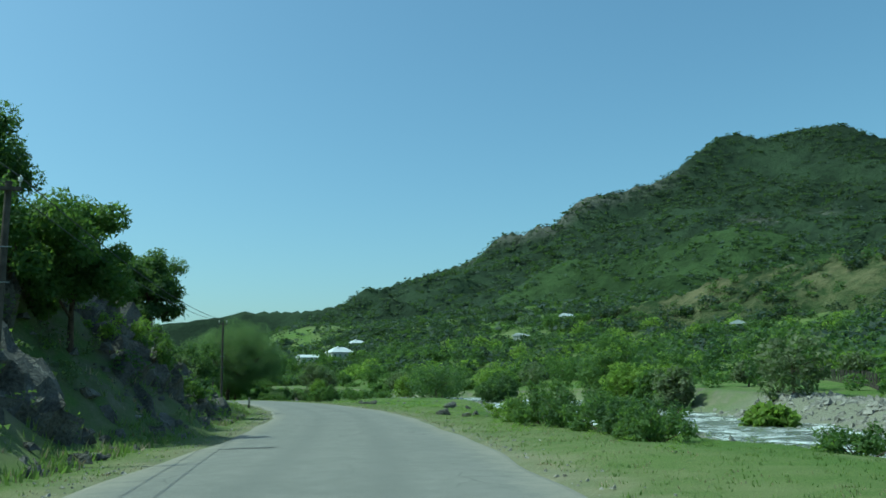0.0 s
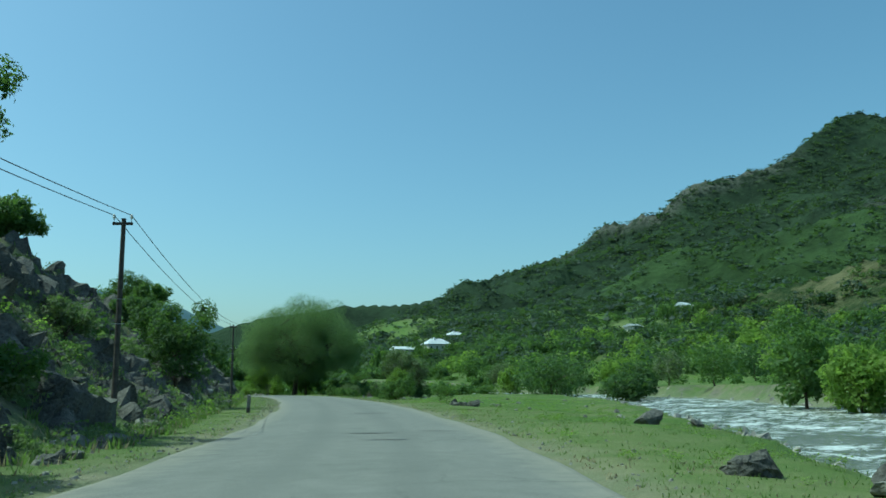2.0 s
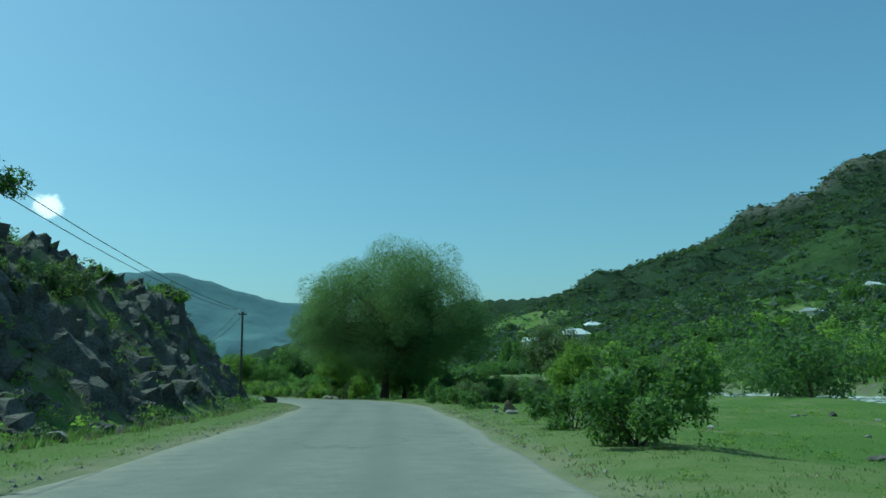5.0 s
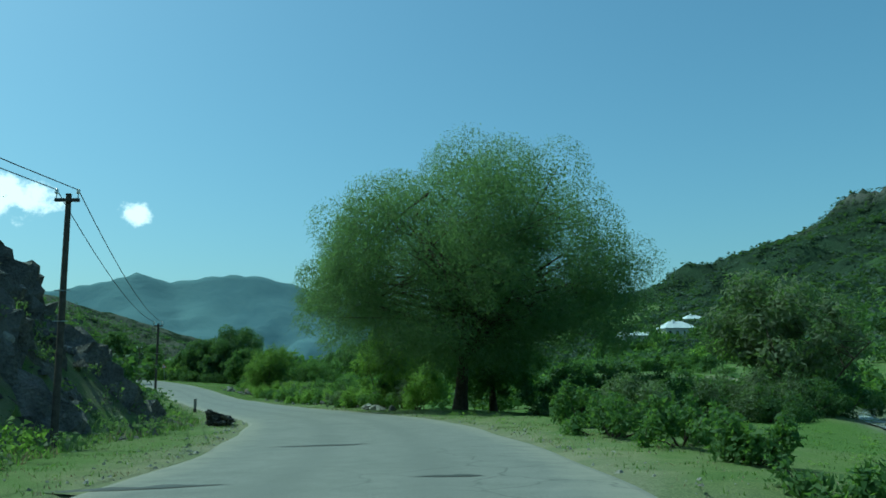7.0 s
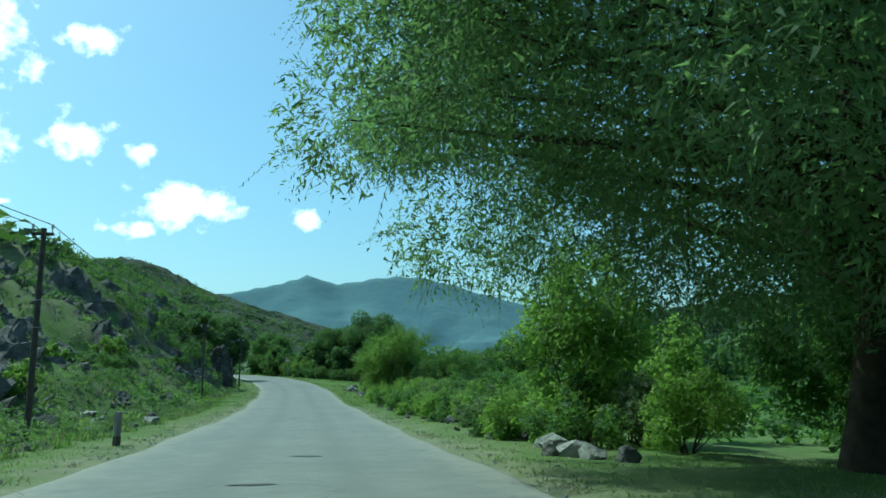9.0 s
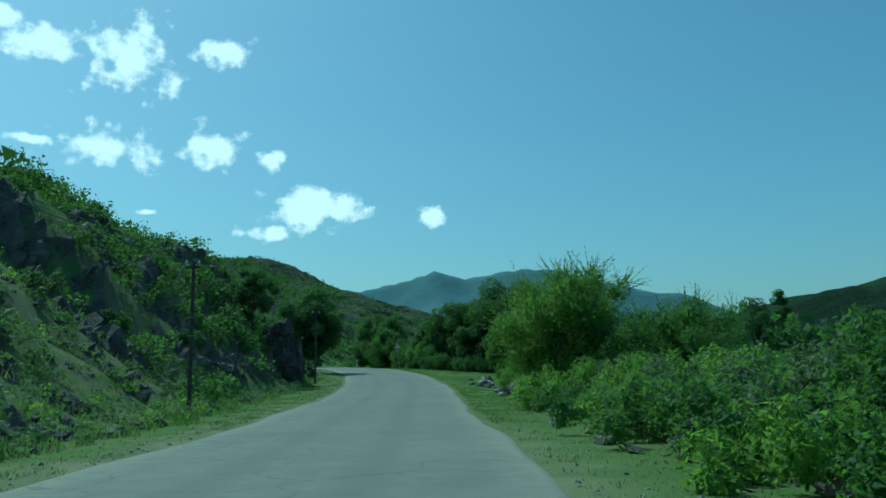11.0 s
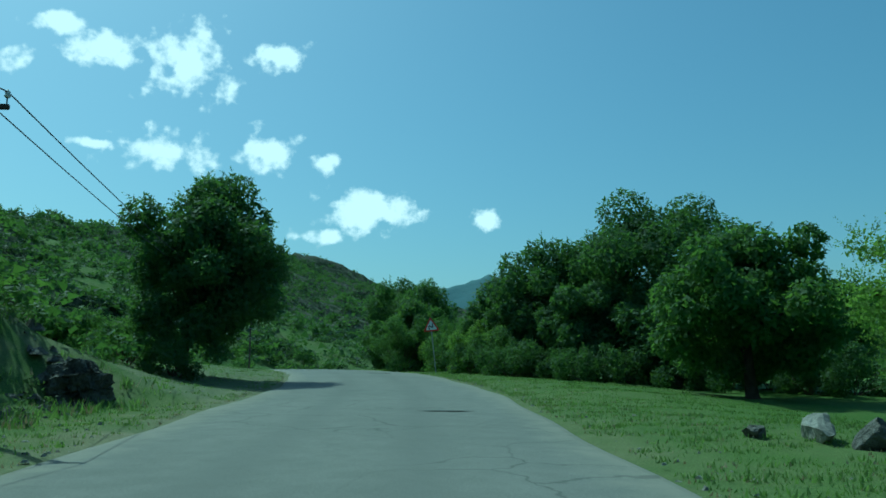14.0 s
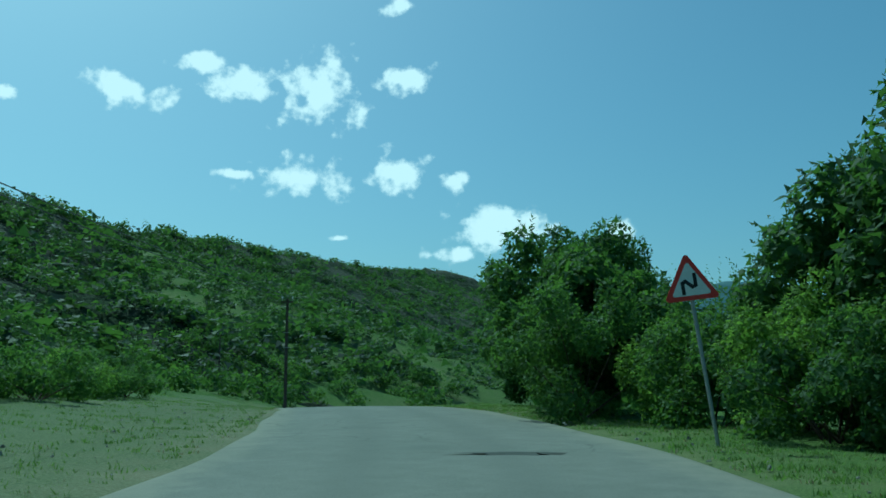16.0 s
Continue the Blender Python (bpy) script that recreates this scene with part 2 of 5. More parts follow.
def tubes(lines, sides=6):
    """Tapered tubes: each line an array of places, with its radii."""
    vs, fs, n = [], [], 0
    for pts, rad in lines:
        pts = np.asarray(pts, float)
        d = np.gradient(pts, axis=0)
        d /= np.linalg.norm(d, axis=1, keepdims=True) + 1e-9
        ref = np.where(np.abs(d[:, 2:3]) > 0.9, [[1.0, 0, 0]], [[0, 0, 1.0]])
        a = np.cross(d, ref)
        a /= np.linalg.norm(a, axis=1, keepdims=True) + 1e-9
        b = np.cross(d, a)
        ang = np.arange(sides) * 2 * np.pi / sides
        ring = pts[:, None] + np.asarray(rad, float)[:, None, None] * (np.cos(ang)[None, :, None] * a[:, None] + np.sin(ang)[None, :, None] * b[:, None])
        vs.append(ring.reshape(-1, 3))
        k = len(pts)
        i = (np.arange(k - 1)[:, None] * sides + np.arange(sides)).ravel()
        j = (np.arange(k - 1)[:, None] * sides + (np.arange(sides) + 1) % sides).ravel()
        fs.append(np.stack([i, j, j + sides, i + sides], 1) + n)
        n += k * sides
    return np.concatenate(vs), np.concatenate(fs)


def waves(x, y, size, seed, octaves=4):
    """Smooth noise from a sum of turned sine waves, about -1 to 1."""
    r = np.random.RandomState(seed)
    out, amp, k = 0.0, 1.0, 2 * np.pi / size
    for _ in range(octaves):
        for _ in range(3):
            a, p = r.rand() * np.pi * 2, r.rand() * 6.28
            q, b = r.rand() * 6.28, r.rand() * np.pi * 2
            out = out + amp / 3 * np.sin(k * (x * np.cos(a) + y * np.sin(a)) + p + 1.3 * np.sin(k * 0.6 * (x * np.cos(b) + y * np.sin(b)) + q))
        amp, k = amp * 0.5, k * 2.1
    return out


def smoothstep(a, b, x):
    t = np.clip((x - a) / (b - a), 0, 1)
    return t * t * (3 - 2 * t)


# ---- the lie of the land ----
ROAD_POINTS = [(-21.8, -74.0, 0.60), (-8.8, -36.0, 0.30), (1.8, -4.5, 0.12), (6.4, 11.1, 0.03), (10.2, 26.9, -0.02), (13.3, 43.1, -0.03), (15.1, 59.8, -0.02),
               (16.2, 76.4, -0.01), (16.6, 92.9, -0.03), (16.6, 109.3, -0.08), (15.9, 125.6, -0.12), (12.7, 141.2, -0.18), (6.9, 156.2, -0.30), (0.8, 170.8, -0.36),
               (-5.3, 185.5, -0.30), (-11.7, 199.8, -0.09), (-18.0, 214.4, 0.38), (-25.0, 228.2, 1.10), (-32.9, 241.7, 1.82), (-42.0, 253.9, 2.50), (-53.5, 265.7, 3.00),
               (-67.0, 279.0, 3.00), (-76.0, 293.0, 2.40), (-82.0, 310.0, 1.50), (-84.0, 332.0, 0.80), (-82.0, 362.0, 0.30), (-76.0, 410.0, 0.00), (-74.0, 480.0, 0.00),
               (-90.0, 560.0, 0.00)]


def spline(points, step):
    """A smooth line through the points, in even steps."""
    p = np.array(points, float)
    q = np.vstack([2 * p[0] - p[1], p, 2 * p[-1] - p[-2]])
    out = []
    for i in range(len(p) - 1):
        a, b, c, d = q[i:i + 4]
        n = max(2, int(np.linalg.norm(c - b) / step))
        t = (np.arange(n) / n)[:, None]
        out.append(0.5 * (2 * b + (c - a) * t + (2 * a - 5 * b + 4 * c - d) * t**2 + (3 * b - a - 3 * c + d) * t**3))
    return np.vstack([*out, p[-1:]])


ROAD = spline(ROAD_POINTS, 1.0)
RIVER = spline([(46, -120, -1.7), (40, -40, -1.6), (34, 0, -1.6), (32, 25, -1.55), (37, 45, -1.5), (46, 68, -1.5), (57, 98, -1.45), (67, 135, -1.4),
                (70, 170, -1.3), (66, 215, -1.3), (58, 270, -1.2), (44, 335, -1.1), (20, 400, -1.0), (-12, 480, -0.6), (-60, 620, 0.0)], 3.0)
BROOK = spline([(21.2, 118.3, -0.6), (23.2, 118.4, -0.6), (25.4, 119.4, -0.62), (27.7, 122.3, -0.66), (31.2, 131.9, -0.7), (37.9, 151.3, -0.85), (50, 175, -1.1), (64, 200, -1.3)], 1.5)
HALF = 3.4                                  # half the road's width


def beside(line, x, y):
    """For places: how far to the right of the line, the line's height and the line's own y there."""
    x, y = np.ravel(x).astype(float), np.ravel(y).astype(float)
    tx, ty = np.gradient(line[:, 0]), np.gradient(line[:, 1])
    ln = np.hypot(tx, ty)
    tx, ty = tx / ln, ty / ln
    u, z, s = np.empty(len(x)), np.empty(len(x)), np.empty(len(x))
    for k in range(0, len(x), 20000):
        sl = slice(k, k + 20000)
        dx, dy = x[sl, None] - line[None, :, 0], y[sl, None] - line[None, :, 1]
        i = (dx * dx + dy * dy).argmin(1)
        r = np.arange(len(i))
        ax, ay = dx[r, i], dy[r, i]
        side = ax * ty[i] - ay * tx[i]
        along = ax * tx[i] + ay * ty[i]
        dist = np.hypot(ax, ay)
        far = np.abs(along) > 3
        u[sl] = np.where(far, np.sign(side) * dist, side)
        z[sl], s[sl] = line[i, 2], line[i, 1]
    return u, z, s


# The left-hand slope by the road's y: where its foot lies beyond the road's edge, how steep it is, how high the steep part goes, the gentler slope above.
LEFT = np.array([(-80, 3.0, 0.75, 8.0, 0.3), (0, 2.2, 0.8, 6.4, 0.35), (45, 2.2, 0.88, 7.4, 0.58), (70, 4.0, 0.8, 6.8, 0.42), (95, 4.0, 0.76, 6.3, 0.3), (112, 3.4, 1.05, 6.3, 0.3),
                 (128, 4.4, 1.35, 6.3, 0.25), (138, 2.6, 0.8, 4.5, 0.25), (147, 3.5, 0.35, 3.0, 0.26), (165, 3.4, 0.36, 6.0, 0.34), (190, 3.6, 0.55, 7.5, 0.5), (208, 4.5, 0.82, 10.5, 0.5),
                 (221, 4.2, 1.35, 9.0, 0.35), (226.5, 3.9, 1.7, 8.4, 0.2), (230, 3.2, 1.0, 4.0, 0.2), (233, 1.5, 0.22, 1.2, 0.2), (238, 1.0, 0.2, 0.9, 0.2), (250, 1.0, 0.07, 0.9, 0.36), (275, 1.5, 0.1, 1.2, 0.38), (340, 6.0, 0.4, 6.0, 0.35)])


def land(x, y):
    """Ground heights and what covers the ground: bare rock, dry grass, gravel."""
    x, y = np.ravel(x).astype(float), np.ravel(y).astype(float)
    u, zr, s = beside(ROAD, x, y)
    ru, rz, _ = beside(RIVER, x, y)
    foot, steep, cap, above = (np.interp(s, LEFT[:, 0], LEFT[:, k]) for k in range(1, 5))
    lumps = waves(x, y, 17, 1, 4)
    fine = waves(x, y, 4.5, 2, 3)
    d = -u - HALF
    # left
    up = np.maximum(d - foot + 0.8 * lumps, 0)
    run = cap / steep
    left = np.where(up < run, steep * up, cap + above * (up - run))
    left = np.where(left > 45, 45 + (left - 45) * 0.25, left)
    left = np.minimum(left, 110) * smoothstep(520, 350, y)
    left += np.minimum(up, 6) / 6 * smoothstep(0.05, 0.4, steep) * (0.9 * lumps + 0.6 * fine + 0.35 * np.abs(waves(x, y, 2.2, 3, 2))) + 0.05 * fine * smoothstep(0.3, 2.0, d)
    # right: a flat meadow, the river bed, then land that climbs
    e = u - HALF
    meadow = -0.5 * smoothstep(2.0, 12.0, e) + (0.12 * lumps + 0.06 * fine) * smoothstep(0.5, 3, e)
    bed = smoothstep(13, 7.5, np.abs(ru) + 1.2 * lumps)
    meadow = meadow * (1 - bed) + bed * (rz - zr - 0.5)
    bu, bz, _ = beside(BROOK, x, y)
    dip = smoothstep(1.7, 0.3, np.abs(bu) + 0.3 * fine) * (np.abs(ru) > 13)
    meadow = meadow * (1 - dip) + dip * (bz - zr - 0.16)
    over = np.maximum(-ru * -1 - 11 + 1.5 * lumps, 0)
    step = np.interp(y, [35, 80, 200], [0.25, 1.4, 1.0])
    climb = step * smoothstep(0, 2, over) + 0.02 * np.minimum(over, 60) + 0.17 * np.maximum(over - 60, 0)
    climb = np.where(climb > 60, 60 + (climb - 60) * 0.1, climb) + smoothstep(60, 200, over) * 3 * waves(x, y, 90, 5, 3)
    climb = climb * (1 - smoothstep(420, 600, y) * smoothstep(170, 60, x))
    climb = climb + 0.04 * np.clip(y - 250, 0, 400) * smoothstep(8, 90, over) * smoothstep(30, 80, x)
    right = np.where(ru > 0, meadow * (1 - smoothstep(8, 40, over) * np.interp(y, [35, 80], [0.3, 1])) + climb, meadow)
    z = np.where(u < 0, left, right)
    z = np.where(np.abs(u) < HALF + 0.1, -0.09, z)
    far = smoothstep(150, 600, np.abs(u))
    z = z + zr * (1 - far)
    side = np.where(u < 0, smoothstep(0, 1.5, up), 0)
    rocky = side * smoothstep(0.2, 1.0, steep) * smoothstep(-0.6, 0.5, lumps + 0.6 * fine) * smoothstep(60, 25, d)
    rocky = np.maximum(rocky, smoothstep(0.55, 0.8, steep) * side * smoothstep(12, 4, d))
    shoulder = smoothstep(1.5 + 0.6 * fine, 0.3, np.where(u < 0, d, e))
    lot = np.where((u < 0) & (s > 232), smoothstep(11, 6, d + 2 * fine), 0)
    dry = np.maximum(shoulder, np.where(u > 0, 0.45 * smoothstep(7, 1.5, e), 0.3 * smoothstep(6, 2, d)))
    rocky = np.maximum(rocky, np.where(ru > 0, smoothstep(0, 0.4, over) * smoothstep(4.0, 2.0, over) * smoothstep(45, 75, y), 0))
    dry = np.maximum(dry, 0.36 * side * smoothstep(0.2, 0.7, steep) * smoothstep(60, 30, d))
    dry = np.maximum(dry, 0.42 * smoothstep(-0.3, 0.6, waves(x, y, 11, 6, 3)))
    bar = np.where(ru > 5, smoothstep(19, 13, np.abs(ru) + 2 * lumps), 0) * smoothstep(75, 45, y)
    gravel = np.maximum.reduce([bed, 0.8 * dip, 0.9 * bar, 0.4 * lot, 0.4 * smoothstep(1.0, 0.1, np.where(u < 0, d, e))])
    lush = np.where((u > 0) & (ru < -14), smoothstep(150, 200, s), 0)
    return z, rocky, dry * (1 - 0.45 * lush), gravel * (1 - 0.8 * lush)


def height(x, y):
    return float(land([x], [y])[0][0])


def steps(lo, hi, step, end_lo, end_hi):
    """Even steps from lo to hi, then ever wider ones out to the ends."""
    mid, a, b, w = list(np.arange(lo, hi + 0.01, step)), [], [], step
    v = lo
    while v > end_lo:
        w *= 1.14
        v -= w
        a.append(v)
    v, w = hi, step
    while v < end_hi:
        w *= 1.14
        v += w
        b.append(v)
    return np.array(a[::-1] + mid + b)


def build_ground():
    gx, gy = steps(-75, 75, 1.0, -4500, 4500), steps(-20, 290, 1.0, -3000, 4800)
    X, Y = np.meshgrid(gx, gy)
    z, rocky, dry, gravel = land(X, Y)
    me = mesh_of("ground", np.stack([X.ravel(), Y.ravel(), z], 1), grid_faces(len(gx), len(gy)), True)
    for name, v in (("rocky", rocky), ("dry", dry), ("gravel", gravel)):
        me.attributes.new(name, "FLOAT", "POINT").data.foreach_set("value", v.astype(np.float32))
    thing("ground", me, GROUND, "grassy stony valley floor with a rocky roadside slope", "ground", kind="structure")


def build_road():
    t = np.gradient(ROAD[:, :2], axis=0)
    t /= np.linalg.norm(t, axis=1, keepdims=True)
    right = np.stack([t[:, 1], -t[:, 0]], 1)
    us = np.array([-HALF - 0.12, -HALF, -HALF + 0.12, -2.2, -1.1, 0, 1.1, 2.2, HALF - 0.12, HALF, HALF + 0.12])
    vs, ac = [], []
    for k, u in enumerate(us):
        side = 0.0 if u < 0 else 2.4
        wob = (0.05 * np.sin(np.arange(len(ROAD)) * 0.9 + side) + 0.07 * np.sin(np.arange(len(ROAD)) * 0.37 + 2 * side)) * (abs(u) > 3)
        w = u + np.sign(u) * wob
        vs.append(np.column_stack([ROAD[:, :2] + right * w[:, None], ROAD[:, 2] + 0.045 * (1 - (u / HALF) ** 2) - (0.1 if abs(u) > HALF else 0)]))
        ac.append(w)
    n = len(us)
    verts = np.stack(vs, 1).reshape(-1, 3)
    me = mesh_of("road", verts, grid_faces(n, len(ROAD))[:, ::-1], True)
    me.attributes.new("across", "FLOAT", "POINT").data.foreach_set("value", np.stack(ac, 1).ravel().astype(np.float32))
    thing("road", me, ASPHALT, "worn grey asphalt country road with cracks and patches", "road", kind="structure")


def build_river():
    t = np.gradient(RIVER[:, :2], axis=0)
    t /= np.linalg.norm(t, axis=1, keepdims=True)
    right = np.stack([t[:, 1], -t[:, 0]], 1)
    us = np.linspace(-13, 13, 27)
    P = RIVER[:, None, :2] + right[:, None] * us[None, :, None]
    z = RIVER[:, None, 2] + 0.12 * waves(P[..., 0], P[..., 1], 3.5, 8, 3)
    me = mesh_of("river", np.concatenate([P, z[..., None]], 2).reshape(-1, 3), grid_faces(27, len(RIVER))[:, ::-1], True)
    thing("water", me, WATER, "shallow fast mountain river with white rapids", "river", kind="structure")


def build_brook():
    t = np.gradient(BROOK[:, :2], axis=0)
    t /= np.linalg.norm(t, axis=1, keepdims=True)
    right = np.stack([t[:, 1], -t[:, 0]], 1)
    us = np.linspace(-0.42, 0.42, 7)
    P = BROOK[:, None, :2] + right[:, None] * us[None, :, None]
    z = BROOK[:, None, 2] + 0.02 * waves(P[..., 0], P[..., 1], 1.2, 9, 2) - 0.05
    me = mesh_of("brook", np.concatenate([P, z[..., None]], 2).reshape(-1, 3), grid_faces(7, len(BROOK))[:, ::-1], True)
    thing("brook", me, BROOK_WATER, "narrow shallow brook running through the meadow", "brook", kind="structure")


def tent(x, y, ridge, k, rough, size, seed):
    """Heights of a hill that falls off on all sides of its ridge line."""
    z = np.full(x.shape, -1e9)
    rr = spline(ridge, 8)
    for px, py, pz in rr:
        d = np.hypot(x - px, y - py)
        z = np.maximum(z, pz - k * d - rough * (1 - np.exp(-d / size)))
    return z


def build_mountain(name, ridge, k, x0, x1, y0, y1, step, mat, label, seed, rough=18, size=240, brow=(20, 60), rocky=None, dry=None, floor=-30):
    gx, gy = np.arange(x0, x1 + 1, step), np.arange(y0, y1 + 1, step)
    X, Y = np.meshgrid(gx, gy)
    z = tent(X, Y, ridge, k, brow[0], brow[1], seed)
    rr = spline(ridge, 8)
    d = np.full(X.shape, 1e9)
    for px, py, pz in rr:
        d = np.minimum(d, np.hypot(X - px, Y - py))
    grow = smoothstep(0, size * 0.8, d)
    z = z + grow * rough * waves(X, Y, size, seed, 4) - grow * rough * 0.9 * np.abs(waves(X, Y, size * 0.55, seed + 1, 3)) + 1.2 * waves(X, Y, 45, seed + 2, 2)
    z = np.maximum(z, floor)
    me = mesh_of(name, np.stack([X.ravel(), Y.ravel(), z.ravel()], 1), grid_faces(len(gx), len(gy)), True)
    flat = lambda v: np.clip(v, 0, 1).ravel().astype(np.float32)
    me.attributes.new("rocky", "FLOAT", "POINT").data.foreach_set("value", flat(rocky(X, Y, z, d) if rocky else 0 * z))
    me.attributes.new("dry", "FLOAT", "POINT").data.foreach_set("value", flat(dry(X, Y, z, d) if dry else 0 * z))
    thing(name, me, mat, label, "mountain", kind="structure")
    return gx, gy, z


RIDGE_EAST = [(-260, 1700, 60), (-80, 1680, 110), (38, 1645, 138), (186, 1635, 160), (309, 1565, 160), (388, 1517, 184), (480, 1459, 216), (573, 1383, 244), (605, 1347, 278),
              (624, 1327, 287), (640, 1309, 279), (662, 1286, 294), (689, 1272, 292), (742, 1278, 340), (830, 1271, 366), (922, 1255, 396),
              (1024, 1279, 462), (1131, 1320, 520), (1180, 1276, 505), (1235, 1224, 511), (1285, 1172, 508), (1333, 1116, 469), (1440, 960, 420), (1520, 760, 330), (1500, 500, 260)]
RIDGE_SPUR = [(300, 850, 70), (355, 823, 91), (430, 787, 138), (478, 736, 141), (509, 678, 146), (533, 620, 151), (556, 573, 135), (558, 543, 117), (577, 493, 95), (640, 380, 80), (760, 300, 80)]
RIDGE_DRY = [(245, 420, 40), (261, 400, 46), (281, 374, 52), (299, 347, 60), (313, 321, 63), (321, 299, 64), (328, 276, 65), (350, 200, 66), (400, 60, 66)]
RIDGE_WEST = [(-150, 240, 38), (-187, 313, 46), (-222, 355, 51), (-264, 417, 63), (-311, 501, 77), (-351, 610, 88), (-405, 720, 106), (-440, 790, 120), (-425, 822, 116),
              (-393, 835, 99), (-365, 848, 87), (-330, 880, 76), (-250, 930, 50), (-160, 990, 20)]
RIDGE_FAR = [(-2300, 1700, 260), (-1800, 2050, 300), (-1516, 2267, 290), (-1372, 2363, 280), (-1251, 2435, 290), (-1123, 2501, 320), (-1040, 2540, 343), (-997, 2558, 358), (-921, 2588, 334), (-852, 2614, 341),
             (-764, 2643, 357), (-641, 2678, 354), (-501, 2709, 316), (-397, 2728, 284), (-328, 2738, 273), (-243, 2748, 257), (-160, 2754, 221), (-95, 2758, 197), (0, 2760, 154), (200, 2780, 100)]

build_ground()
build_road()
build_river()
build_brook()
EAST = build_mountain("mountain_east", RIDGE_EAST, 0.33, -420, 1900, -200, 2000, 12, SLOPE_EAST, "steep wooded mountain with rocky knobs on its ridge", 11, 24, 300, (120, 130),
                      rocky=lambda X, Y, z, d: 0.7 * smoothstep(34, 8, d) * smoothstep(500, 620, X) * smoothstep(1000, 850, X) + 0.8 * smoothstep(90, 20, np.hypot(X - 860, Y - 900)))
SPUR = build_mountain("hill_spur", RIDGE_SPUR, 0.42, 100, 1000, -100, 1050, 8, SLOPE_SPUR, "green meadow spur below the mountain", 21, 10, 160)
DRY = build_mountain("hill_terrace", RIDGE_DRY, 0.42, 100, 560, -150, 560, 5, SLOPE_SPUR, "terraced hillside of dry grass and shrubs", 31, 5, 70,
                     dry=lambda X, Y, z, d: 0.65 * smoothstep(90, 10, d))
WEST = build_mountain("hill_west", RIDGE_WEST, 0.32, -700, 60, 100, 1100, 6, SLOPE_WEST, "shrubby hillside with scattered trees", 41, 8, 130, (16, 30),
                      rocky=lambda X, Y, z, d: 0.55 + 0 * X, dry=lambda X, Y, z, d: 0.1 + 0 * X)
# Haze over the far range is painted into its blue base colour.
BACK = plain("haze_tinted_forest", (0.105, 0.16, 0.185), (0.13, 0.19, 0.205), 0.004, 1.0, 0.0, 0.3, 15.0)
build_mountain("backdrop_mountains", RIDGE_FAR, 0.42, -2900, 700, 1500, 3300, 24, BACK, "distant forested mountain range tinted blue with painted haze", 51, 34, 520, (60, 120))

# ---- growing things ----


def leaves(rng, centres, radii, count, length, width, flat=0.9, droop=0.0, shell=0.45):
    """Leaves round the given clumps: an array of four corners each."""
    centres, radii = np.asarray(centres, float), np.asarray(radii, float)
    pick = rng.choice(len(centres), count, p=radii**2 / (radii**2).sum())
    d = rng.normal(size=(count, 3))
    d /= np.linalg.norm(d, axis=1, keepdims=True)
    r = radii[pick] * (shell + (1 - shell) * rng.rand(count) ** 0.6) * (1 + 0.05 * rng.normal(size=count))
    p = centres[pick] + d * r[:, None] * (1, 1, flat)
    p[:, 2] -= droop * rng.rand(count) ** 2 * radii[pick]
    n = d * 0.7 + rng.normal(size=(count, 3)) * 0.55 + (0, 0, 0.45)
    n /= np.linalg.norm(n, axis=1, keepdims=True)
    a = np.cross(n, rng.normal(size=(count, 3)))
    a[:, 2] -= droop * 0.8
    a /= np.linalg.norm(a, axis=1, keepdims=True)
    b = np.cross(n, a)
    ln = (length * (0.6 + 0.8 * rng.rand(count)))[:, None]
    w = ln * width / length
    return np.stack([p, p + a * ln * 0.45 + b * w * 0.5 + n * w * 0.12, p + a * ln, p + a * ln * 0.45 - b * w * 0.5 + n * w * 0.12], 1)


def core(rng, centres, radii, count, leaf, n=4):
    """The dense dark inside of a crown: a few broad sprays of foliage."""
    return leaves(rng, centres, np.asarray(radii) * 0.72, count, leaf, leaf * 0.8, 0.9, 0.0, 0.15)[:, 4 - n:]


def leaf_mesh(name, corners):
    k, n = corners.shape[:2]
    return mesh_of(name, corners.reshape(-1, 3), np.arange(k * n).reshape(k, n))


def slim(quads):
    """The same leaves as single triangles, each as long and as broad."""
    half = (quads[:, 1] - quads[:, 3]) * 0.5
    return np.stack([quads[:, 0] + half, quads[:, 2], quads[:, 0] - half], 1)


def puffs(rng, count, rx, ry, rz, cz, low=-0.75, lump=0.3):
    """Clump centres spread over an uneven ellipsoid, and their radii."""
    i = np.arange(count) + 0.5
    t = np.clip(1 - i / count * (1 - low), -1, 1)
    a = i * 2.39996 + rng.rand() * 6
    q = np.sqrt(1 - t * t)
    c = np.stack([q * np.cos(a), q * np.sin(a), t], 1)
    grow = 0.62 + lump * rng.rand(count)
    grow[:max(2, count // 12)] = 0.72 + 0.08 * rng.rand(max(2, count // 12))
    inner = rng.rand(count) < 0.22
    grow[inner] *= 0.45
    c *= grow[:, None]
    c += rng.normal(size=c.shape) * 0.05
    mean = (rx * ry * rz) ** (1 / 3)
    return c * (rx, ry, rz) + (0, 0, cz), mean * (0.26 + 0.16 * rng.rand(count)) * (18 / count) ** 0.25


def limb(a, b, rng, n=6, sag=0.12):
    """A bent line from a to b."""
    t = np.linspace(0, 1, n)[:, None]
    a, b = np.asarray(a, float), np.asarray(b, float)
    ln = np.linalg.norm(b - a)
    bend = rng.normal(size=3) * ln * sag
    return a + (b - a) * t + bend * (t * (1 - t) * 2) + (0, 0, 1) * (t * (1 - t)) * ln * 0.18


